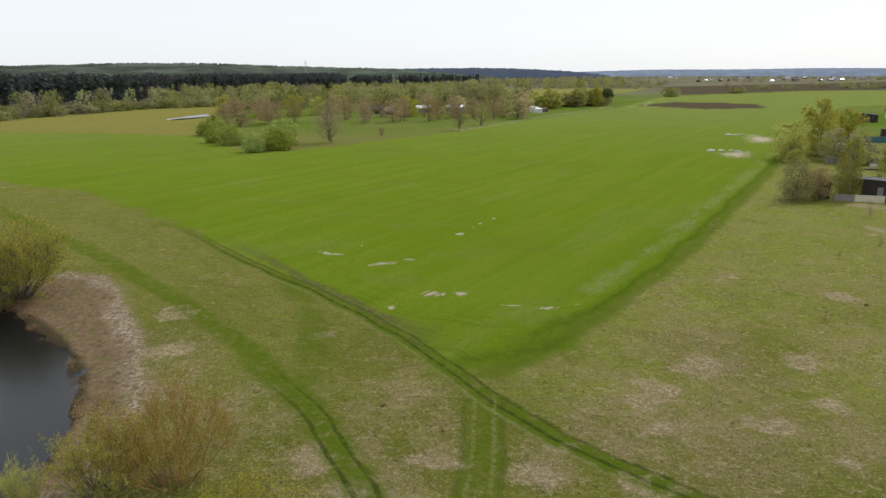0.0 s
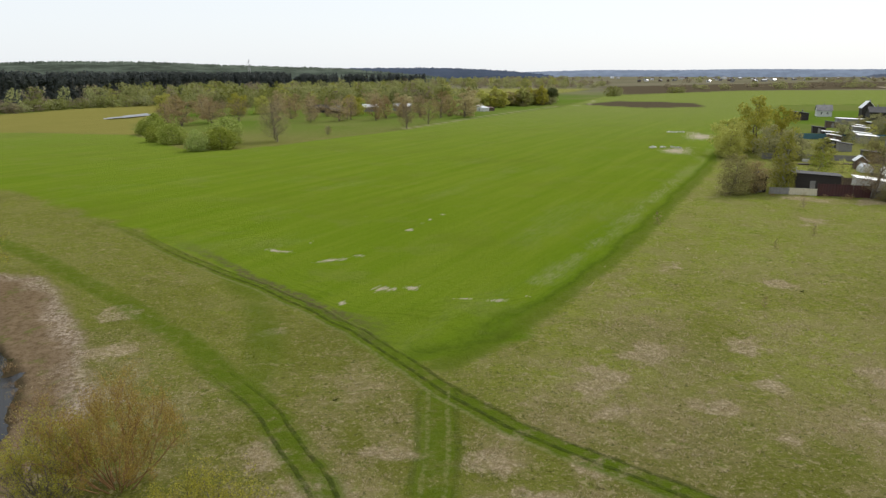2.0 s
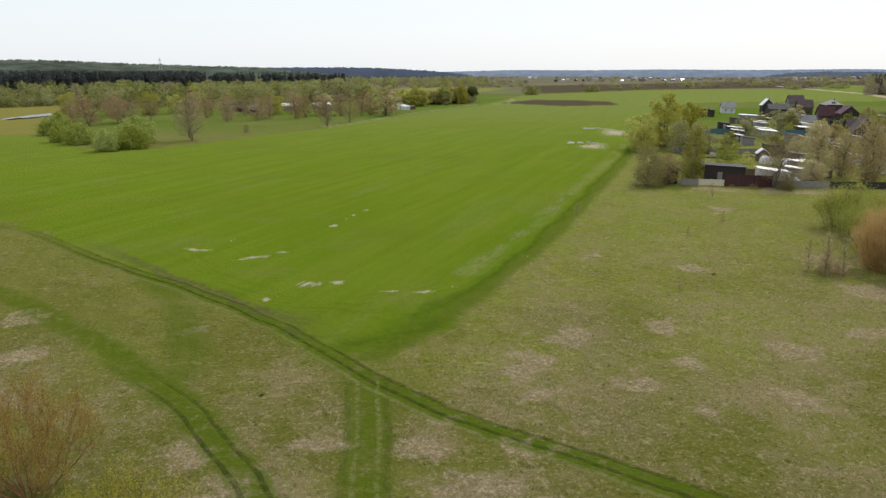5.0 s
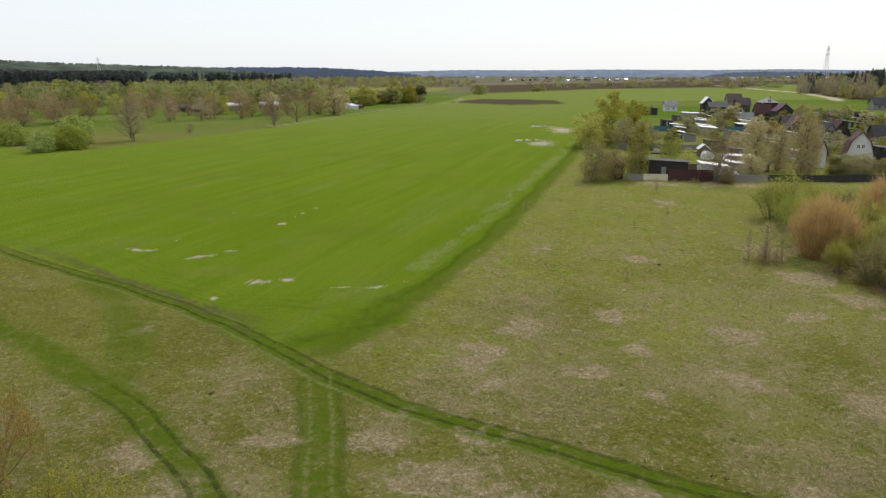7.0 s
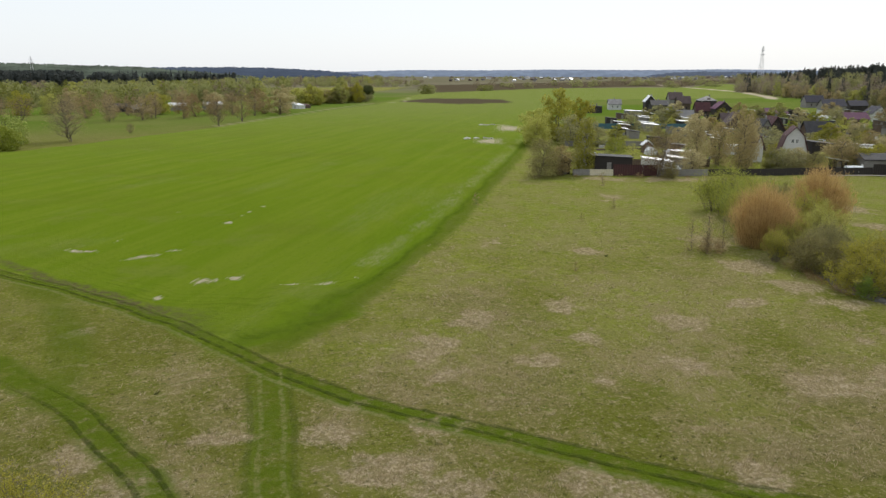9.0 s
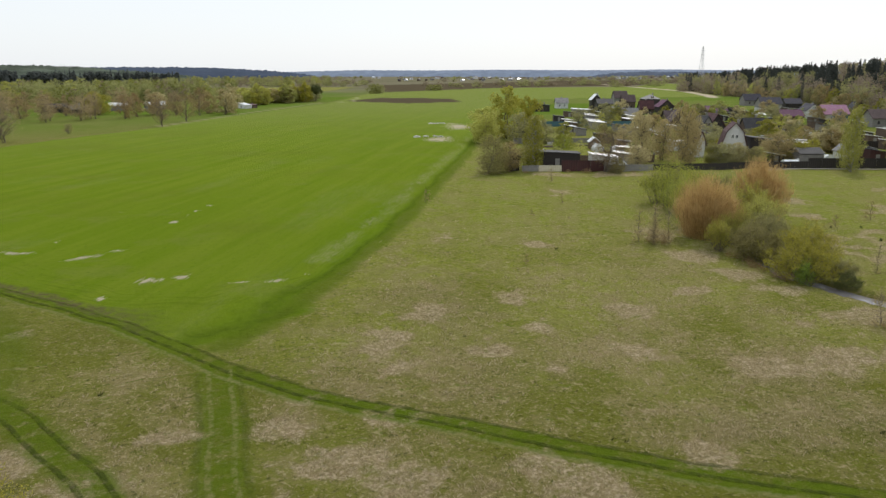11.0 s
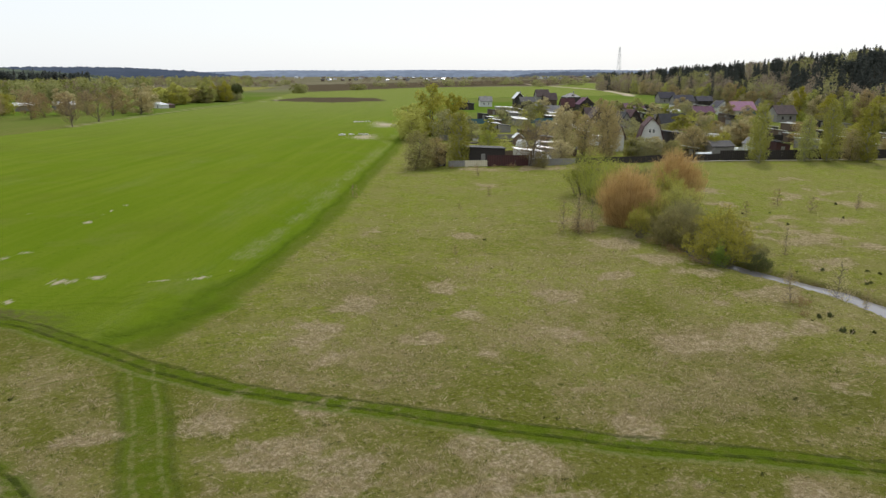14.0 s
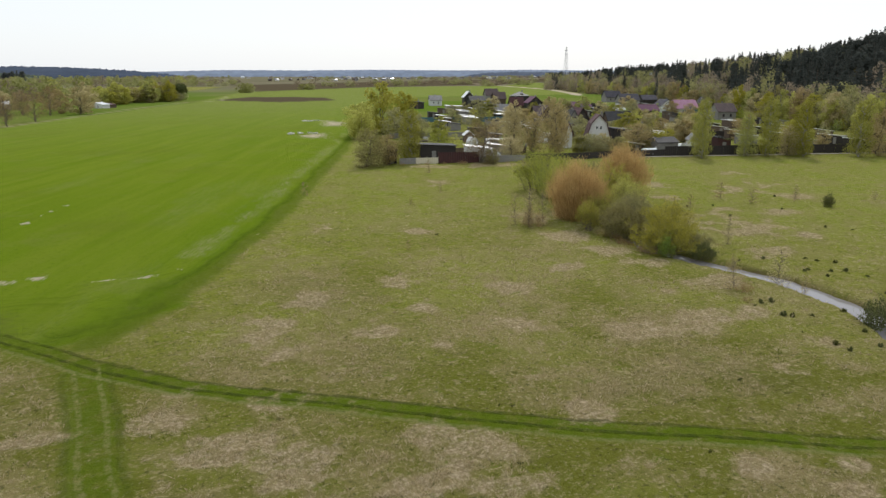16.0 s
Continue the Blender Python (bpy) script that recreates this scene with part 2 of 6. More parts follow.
GROUND = ground_material()
BARK = plain("grey_brown_bark", (0.110, 0.090, 0.066), (0.190, 0.155, 0.118), 3.0, 0.95, stretch=(3, 3, 0.6))
BIRCH_BARK = plain("birch_bark", (0.42, 0.40, 0.36), (0.20, 0.18, 0.15), 1.6, 0.9, stretch=(1, 1, 3))
TWIG_ORANGE = plain("orange_willow_twigs", (0.230, 0.120, 0.045), (0.320, 0.185, 0.075), 3.0, 0.9)
LEAF = {
    "willow": leaf_material("willow_leaves", (0.250, 0.305, 0.053), (0.400, 0.440, 0.124)),
    "yellow": leaf_material("young_yellow_leaves", (0.347, 0.336, 0.062), (0.510, 0.482, 0.123)),
    "gold": leaf_material("golden_willow_twigs", (0.300, 0.210, 0.050), (0.410, 0.310, 0.085), 0.3),
    "vivid": leaf_material("vivid_spring_leaves", (0.380, 0.370, 0.056), (0.470, 0.445, 0.121)),
    "orange": leaf_material("orange_catkin_twigs", (0.400, 0.245, 0.085), (0.530, 0.350, 0.130)),
    "greygreen": leaf_material("grey_green_leaves", (0.245, 0.230, 0.093), (0.376, 0.348, 0.162)),
    "brown": leaf_material("budding_brown_twigs", (0.286, 0.213, 0.110), (0.414, 0.314, 0.168)),
    "tan": leaf_material("tan_budding_leaves", (0.374, 0.310, 0.142), (0.515, 0.433, 0.232)),
    "birch": leaf_material("birch_leaves", (0.285, 0.290, 0.056), (0.420, 0.405, 0.121)),
    # wood kinds: lighter, greyer leaves with the haze of distance in their colour
    "wood": leaf_material("far_wood_leaves", (0.345, 0.365, 0.160), (0.420, 0.432, 0.200), 0.6),
    "wood_yellow": leaf_material("far_yellow_leaves", (0.400, 0.415, 0.130), (0.480, 0.485, 0.170), 0.6),
    "wood_brown": leaf_material("far_brown_twigs", (0.300, 0.258, 0.168), (0.360, 0.312, 0.208), 0.6),
    "wood_birch": leaf_material("far_birch_leaves", (0.200, 0.225, 0.062), (0.310, 0.320, 0.116), 0.5),
    "slope": leaf_material("slope_leaves", (0.226, 0.216, 0.072), (0.352, 0.328, 0.140), 0.45),
    "slope_brown": leaf_material("slope_twigs", (0.205, 0.162, 0.110), (0.313, 0.248, 0.180), 0.45),
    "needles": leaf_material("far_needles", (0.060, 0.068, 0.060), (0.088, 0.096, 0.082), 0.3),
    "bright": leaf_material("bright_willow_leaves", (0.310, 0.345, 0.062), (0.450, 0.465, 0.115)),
    # needles of the far conifers, lifted in tone to paint haze
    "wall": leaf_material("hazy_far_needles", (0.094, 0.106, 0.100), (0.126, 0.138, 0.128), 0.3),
    "dark": leaf_material("dark_green_leaves", (0.085, 0.098, 0.032), (0.140, 0.150, 0.056)),
    "fresh": leaf_material("fresh_green_leaves", (0.190, 0.275, 0.045), (0.290, 0.380, 0.085)),
}
STRAW = leaf_material("dry_grass_blades", (0.400, 0.330, 0.190), (0.560, 0.480, 0.310), 0.5)
GRASS = leaf_material("green_grass_blades", (0.100, 0.130, 0.014), (0.165, 0.185, 0.036), 0.5)
DARKGRASS = leaf_material("dark_tussock_blades", (0.060, 0.070, 0.020), (0.110, 0.110, 0.040), 0.4)
POND = water_material("dark_pond_water", (0.005, 0.005, 0.006), 0.5, 0.20, 0.20)
# pale base colour of flood water and brook stands in for reflected sky
PUDDLE = water_material("rippled_flood_water", (0.20, 0.20, 0.20), 0.5, 0.35, 0.6)
STREAM = water_material("stream_water", (0.20, 0.19, 0.19))
GLASS = plain("window_glass", (0.02, 0.025, 0.03), (0.05, 0.06, 0.07), 1.0, 0.12, bump=0.0)
FRAME_WHITE = plain("white_window_paint", (0.78, 0.78, 0.76), (0.66, 0.66, 0.62), 2.0, 0.6)
WALL = {
    "white": plain("white_boards", (0.66, 0.66, 0.65), (0.55, 0.55, 0.53), 0.8, 0.75, stretch=(1, 1, 6)),
    "dark": plain("dark_stained_boards", (0.024, 0.020, 0.018), (0.046, 0.038, 0.033), 0.8, 0.85, stretch=(1, 1, 6)),
    "brown": plain("brown_boards", (0.095, 0.065, 0.045), (0.145, 0.104, 0.075), 0.8, 0.85, stretch=(1, 1, 6)),
    "grey": plain("grey_weathered_boards", (0.200, 0.190, 0.175), (0.290, 0.275, 0.255), 0.8, 0.9, stretch=(1, 1, 6)),
    "cream": plain("cream_siding", (0.560, 0.500, 0.360), (0.640, 0.590, 0.460), 0.8, 0.75, stretch=(1, 1, 6)),
    "teal": plain("teal_paint", (0.045, 0.120, 0.150), (0.070, 0.165, 0.195), 0.8, 0.7),
    "red": plain("maroon_boards", (0.050, 0.018, 0.018), (0.080, 0.030, 0.028), 0.8, 0.8),
}
ROOF = {
    "dark": roof_sheet("dark_sheet_roof", (0.020, 0.020, 0.023), (0.036, 0.035, 0.037)),
    "navy": roof_sheet("navy_sheet_roof", (0.020, 0.018, 0.030), (0.032, 0.030, 0.044)),
    "purple": roof_sheet("plum_sheet_roof", (0.075, 0.016, 0.050), (0.105, 0.030, 0.072)),
    "maroon": roof_sheet("maroon_sheet_roof", (0.050, 0.012, 0.014), (0.075, 0.022, 0.022)),
    "pink": roof_sheet("faded_pink_sheet_roof", (0.300, 0.140, 0.215), (0.370, 0.200, 0.270)),
    "grey": roof_sheet("grey_slate_roof", (0.120, 0.118, 0.118), (0.190, 0.186, 0.184), 0.6, 0.0),
    "white": roof_sheet("bright_zinc_roof", (0.720, 0.730, 0.740), (0.820, 0.825, 0.830), 0.32, 0.6),
    "brown": roof_sheet("brown_sheet_roof", (0.055, 0.034, 0.033), (0.085, 0.055, 0.052)),
}
FILM = plain("greenhouse_film", (0.70, 0.74, 0.76), (0.80, 0.83, 0.84), 1.5, 0.25)
STEEL = plain("galvanised_steel", (0.46, 0.46, 0.47), (0.58, 0.58, 0.59), 2.0, 0.6, 0.1)
RUBBLE = plain("pale_rubble", (0.50, 0.48, 0.44), (0.68, 0.66, 0.62), 1.5, 0.9)
GRAVEL = plain("pale_gravel", (0.24, 0.22, 0.17), (0.33, 0.30, 0.25), 1.5, 0.95)

# ---- helpers of the scene ----
TABLE = np.random.RandomState(7).rand(256, 256)


def lattice(x, y, seed=0):
    """Smooth value noise, 0 to 1, on arrays."""
    x, y = np.asarray(x, float) + seed * 37.3, np.asarray(y, float) + seed * 91.7
    i, j = np.floor(x).astype(int), np.floor(y).astype(int)
    u, v = x - i, y - j
    u, v = u * u * (3 - 2 * u), v * v * (3 - 2 * v)
    a, b = TABLE[i % 256, j % 256], TABLE[(i + 1) % 256, j % 256]
    c, d = TABLE[i % 256, (j + 1) % 256], TABLE[(i + 1) % 256, (j + 1) % 256]
    return (a * (1 - u) + b * u) * (1 - v) + (c * (1 - u) + d * u) * v


def fractal(x, y, scale, seed=0, octaves=4):
    total, weight, f = 0.0, 0.0, 1.0
    for k in range(octaves):
        total = total + lattice(x / scale * f, y / scale * f, seed + k) / f
        weight, f = weight + 1 / f, f * 2
    return total / weight


def step(a, b, v):
    t = np.clip((v - a) / (b - a), 0, 1)
    return t * t * (3 - 2 * t)


def line_distance(x, y, pts):
    """Distance of each point from a polyline, and the signed distance to its nearest piece's left."""
    best, side = np.full(np.shape(x), 1e9), np.zeros(np.shape(x))
    for (ax, ay), (bx, by) in zip(pts, pts[1:]):
        dx, dy = bx - ax, by - ay
        k = np.clip(((x - ax) * dx + (y - ay) * dy) / (dx * dx + dy * dy), 0, 1)
        d = np.hypot(x - ax - k * dx, y - ay - k * dy)
        s = np.sign(dx * (y - ay) - dy * (x - ax))
        near = d < best
        best, side = np.where(near, d, best), np.where(near, s * d, side)
    return best, side


def inside(x, y, pts):
    """Signed distance to a polygon, positive inside."""
    odd = np.zeros(np.shape(x), bool)
    for (ax, ay), (bx, by) in zip(pts, pts[1:] + pts[:1]):
        cut = (ay > y) != (by > y)
        odd ^= cut & (x < (bx - ax) * (y - ay) / (by - ay + 1e-12) + ax)
    d, _ = line_distance(x, y, pts + pts[:1])
    return np.where(odd, d, -d)


def quad_mesh(name, faces, mats, index=None):
    """A mesh of loose faces, from one array (n, corners, 3) or a list of such arrays."""
    groups = [np.asarray(g, np.float32) for g in (faces if isinstance(faces, list) else [faces])]
    size = np.concatenate([np.full(len(g), g.shape[1], np.int32) for g in groups])
    co = np.concatenate([g.reshape(-1, 3) for g in groups])
    me = bpy.data.meshes.new(name)
    me.vertices.add(len(co))
    me.vertices.foreach_set("co", co.ravel())
    me.loops.add(len(co))
    me.loops.foreach_set("vertex_index", np.arange(len(co), dtype=np.int32))
    me.polygons.add(len(size))
    me.polygons.foreach_set("loop_start", np.concatenate([[0], np.cumsum(size)[:-1]]).astype(np.int32))
    for mt in mats:
        me.materials.append(mt)
    if index is not None:
        me.polygons.foreach_set("material_index", np.asarray(index, np.int32))
    me.update(calc_edges=True)
    return me


def part(name, bm, material, parent=None, label=""):
    """Links a bmesh as one mesh object under a thing or a part."""
    me = bpy.data.meshes.new(name)
    bm.to_mesh(me)
    bm.free()
    me.materials.append(material)
    ob = new(name, me)
    ob.parent = parent
    return tagged(ob, label)


def thing(name, m, label, category, group="", kind=""):
    ob = new(name)
    ob.matrix_basis = m
    ob.empty_display_size = 0.3
    return tagged(ob, label, category, group, kind)


def add_box(bm, x0, x1, y0, y1, z0, z1, bevel=0.0):
    vs = [bm.verts.new((x, y, z)) for z in (z0, z1) for x, y in ((x0, y0), (x1, y0), (x1, y1), (x0, y1))]
    fs = [bm.faces.new([vs[i] for i in f]) for f in ((3, 2, 1, 0), (4, 5, 6, 7), (0, 1, 5, 4), (1, 2, 6, 5), (2, 3, 7, 6), (3, 0, 4, 7))]
    if bevel:
        bmesh.ops.bevel(bm, geom=list({e for f in fs for e in f.edges}), offset=bevel, segments=1, affect="EDGES")
    return vs


def tube_quads(pts, r0, r1, sides=5):
    """A tapered tube along a polyline, as loose quads."""
    pts = np.asarray(pts, float)
    t = np.gradient(pts, axis=0)
    t /= np.linalg.norm(t, axis=1)[:, None] + 1e-9
    ref = np.where(np.abs(t[:, 2:3]) > 0.9, np.array([[1.0, 0, 0]]), np.array([[0, 0, 1.0]]))
    u = np.cross(t, ref)
    u /= np.linalg.norm(u, axis=1)[:, None] + 1e-9
    v = np.cross(t, u)
    r = np.linspace(r0, r1, len(pts))[:, None, None]
    a = np.linspace(0, 2 * math.pi, sides, endpoint=False)
    ring = pts[:, None] + r * (u[:, None] * np.cos(a)[None, :, None] + v[:, None] * np.sin(a)[None, :, None])
    nxt = np.roll(ring, -1, axis=1)
    return np.stack([ring[:-1], nxt[:-1], nxt[1:], ring[1:]], axis=2).reshape(-1, 4, 3)


# ---- the plan of the ground ----
TRACK = [(-115, 152), (-82, 129), (-66, 119), (-49.5, 105.5), (-34.5, 91), (-25, 78.5), (-17.9, 69.6), (-12.5, 64), (-7.5, 57.6), (-3.7, 52.2), (-0.4, 46.5), (3.1, 40), (5.9, 36), (8.6, 33.1), (11.6, 30), (14.6, 27), (17.5, 24.1), (20.4, 21.4), (23.3, 18.8), (26.1, 16.4), (31, 12.3), (40, 5)]
SIDE_TRACK = [(3.0, 44.5), (2.4, 39.5), (2.0, 34), (1.5, 29), (1.0, 22), (0.5, 10)]
BANK_TRACK = [(-70, 108), (-49.3, 87.5), (-36.3, 74.8), (-25.5, 62.5), (-17.3, 52.8), (-13.7, 47.6), (-10.4, 42.8), (-7.8, 38.8), (-5.7, 34.6), (-4.0, 31), (-2.5, 26), (-0.5, 15)]
LINK_TRACK = [(-15.5, 67), (-12.5, 61), (-10.2, 52.5), (-9.3, 46), (-9.3, 41)]
FIELD = [(0.6, 46.2), (-3.9, 52.7), (-9.6, 60.6), (-16.6, 69), (-26, 81.6), (-38, 96), (-63, 122.5), (-90, 137), (-220, 185), (-330, 330), (-160, 258), (-127, 253), (-84, 241), (-54, 190), (-40.4, 191.5), (-30, 205), (-14.8, 224.5), (5.5, 254.7), (27.7, 297), (60, 350), (98, 410), (200, 640), (330, 760), (640, 760), (560, 600), (400, 420), (240, 425), (134, 270), (81.5, 171.5), (64, 139.6), (46, 109.5), (32, 86), (24, 73), (16, 61.5), (9.4, 52), (5.4, 47.2), (3.0, 45.4)]
POND_EDGE = [(-41, 61.5), (-35.7, 58.2), (-30.5, 52.6), (-25.7, 46.9), (-23.2, 41.8), (-22.4, 37.3), (-21.4, 34.7), (-21.4, 32.5), (-21.9, 30.4), (-22.5, 20), (-24, 5), (-80, 5), (-100, 60), (-62, 70)]
BANK = [(-46, 66), (-39, 70.5), (-34.5, 70), (-26.3, 57), (-20, 45.4), (-17.8, 40), (-17.5, 33), (-19, 25), (-30, 25), (-60, 60)]
BROOK = [(64, 66), (58, 56), (54, 49), (51.3, 42.7), (51.4, 37.1), (51.9, 33), (52.1, 30.1), (51.3, 27.4), (50.5, 24.4), (49, 21.8), (45, 17), (40, 11)]
PALE_LINE = [(14.5, 64.5), (16.8, 68), (22.4, 77.3), (31, 90.5), (45.1, 114), (63.5, 144), (90, 190)]
TAN_FIELD = [(-160, 258), (-127, 253.5), (-84, 242), (-100, 290), (-118, 370), (-150, 520), (-175, 458), (-191, 382), (-208, 336), (-300, 300), (-330, 330)]
FALLOW = [(120, 446), (160, 497), (200, 462), (186, 408), (146, 398)]
FAR_FALLOW = [(213, 640), (300, 1000), (800, 1300), (1100, 900), (760, 760), (560, 800), (380, 760)]
MARGIN = [(3.0, 45.4), (5.4, 47.2), (9.4, 52), (16, 61.5), (24, 73), (32, 86), (46, 109.5), (64, 139.6), (81.5, 171.5)]
DIRT_ROAD = [(5, 258), (19.5, 282), (44, 331), (79, 389), (101, 427), (122, 434), (150, 520)]
FAR_MEADOW = [(15, 640), (105, 600), (190, 740), (260, 900), (60, 930)]
FAR_ROAD = [(640, 900), (491, 560), (408, 434), (380, 400)]
# bare spots in the crop: place, half length, half width, direction
SPOTS = [(-13.3, 78.4, 1.6, 0.35, 150), (-12.2, 77.9, 1.0, 0.3, 10), (-6.6, 73.6, 1.9, 0.38, 35), (-3.8, 75.3, 0.7, 0.35, 0), (-0.9, 62.6, 1.1, 0.5, 20), (1.6, 63.0, 0.75, 0.42, 0), (0.3, 62.7, 0.9, 0.12, 20),
         (-4.7, 58.7, 0.65, 0.38, 130), (8.9, 58.6, 1.1, 0.3, 0), (11.9, 59.5, 0.3, 0.25, 0), (6.0, 59.3, 1.3, 0.14, 5), (2.0, 87.9, 0.7, 0.4, 20), (6.9, 97.5, 0.8, 0.28, 60), (5.1, 94.1, 0.6, 0.28, 50), (4.1, 92.0, 0.5, 0.2, 60),
         (-3.9, 96.6, 0.9, 0.16, 20), (-9.8, 82.0, 1.6, 0.14, 60), (101, 230, 4.5, 1.6, 160), (77.5, 183.6, 4.5, 0.9, 165), (80.5, 163, 2.4, 1.2, 160), (86, 180, 2.0, 0.9, 160), (96, 217, 14.0, 3.0, 66), (74, 176, 8.0, 2.6, 66), (-82, 128.6, 2.6, 0.5, 15), (-75.5, 130.6, 2.4, 0.4, 15), (72, 137, 1.6, 0.6, 60), (77, 146, 1.2, 0.6, 60)]
# old-grass patches in the meadow: place and radius
DRY = [(44.3, 40.7, 1.9), (32.6, 40.8, 1.4), (22.1, 26.1, 0.9), (22.8, 22.0, 1.3), (20.9, 17.4, 1.1), (38.2, 27.4, 1.6), (45.5, 33.8, 2.2), (41.6, 20.7, 1.0), (16.9, 22.9, 1.0), (15.1, 19.0, 1.2), (24.8, 14.5, 0.6), (26.5, 11.3, 0.9), (14.4, 21.3, 0.8), (40.3, 42.6, 1.3),
       (28.2, 12.5, 0.6), (19.7, 28.5, 1.0), (42.9, 26.6, 0.8), (35.3, 19.0, 1.0), (67.4, 44.5, 3.7), (72.5, 51.6, 1.9), (50.7, 58.9, 2.0), (48.3, 51.3, 2.0), (68.8, 38.1, 1.5), (94.2, 45.3, 1.9), (6.2, 35.2, 1.0), (10, 31.5, 1.0), (5.5, 28, 1.6), (9, 25, 1.6), (-3, 30, 1.8), (-1.5, 34, 1.4),
       (-9.5, 52.5, 0.9), (-7.2, 34, 1.4), (13.5, 42.5, 1.6), (17, 45, 1.6), (12, 37, 1.4), (19, 37, 1.0), (26, 47, 1.3), (-23, 58, 1.6), (-19.5, 49, 1.4), (-18, 42, 1.2),
       (16.6, 22.3, 1.5), (14.3, 24.4, 1.3), (12.1, 20.9, 1.2), (52.5, 62, 2.2), (47.5, 44, 1.8), (47, 38.5, 1.6), (63, 47, 2.4), (60, 36, 1.8), (74, 62, 2.2), (88, 60, 2.4), (81, 70, 2.0), (36, 62, 1.6), (29, 68, 1.4), (56, 88, 2.0), (24, 40, 1.3), (28, 33, 1.5), (33, 29, 1.4), (21, 33, 1.1), (8.4, 21.5, 1.1), (5.4, 32, 1.2), (64, 106, 2.0), (68, 103.5, 2.4), (73, 101, 2.4), (78, 98.5, 2.0), (84, 97, 2.0), (58, 50, 1.8), (66, 52, 2.2), (78, 46, 2.4), (90, 52, 2.2), (96, 62, 2.4), (104, 72, 2.2)]


def terrain(x, y):
    """Height of the ground, in metres."""
    x, y = np.asarray(x, float), np.asarray(y, float)
    r, a = np.hypot(x, y), np.degrees(np.arctan2(x, y))
    z = (fractal(x, y, 60, 3) - 0.5) * 0.5 * step(15, 80, r)
    # wooded slope behind the gardens
    edge = np.interp(a, [30, 43, 48, 55.4, 59, 65, 72, 80, 110, 150], [1400, 640, 480, 292, 262, 228, 205, 190, 170, 170])
    rise = np.interp(a, [30, 43, 48, 55, 60, 65, 70, 80, 110, 150, 170], [0, 4.5, 9.5, 13.0, 15.8, 21.5, 27, 31, 33, 22, 0])
    z = z + rise * step(0, 130, r - edge)
    # low swell of the land far off
    z = z + 6.0 * step(700, 2600, r) * fractal(x, y, 900, 5, 2) - 8.0 * step(1200, 4000, r)
    # pond, brook
    d = inside(x, y, POND_EDGE) + (fractal(x, y, 4.5, 21, 4) - 0.5) * 2.8 + (fractal(x, y, 1.3, 23, 2) - 0.5) * 1.1
    z = z - 0.45 * step(-3.5, -0.3, d) - 1.2 * step(-0.3, 1.4, d)
    z = z - 0.7 * step(1.35, 0.8, np.hypot((x + 124) / 6, (y - 352) / 22))
    d, _ = line_distance(x, y, BROOK)
    return z - 0.75 * step(1.5, 0.5, d + (fractal(x, y, 2.0, 22, 2) - 0.5) * 0.7)


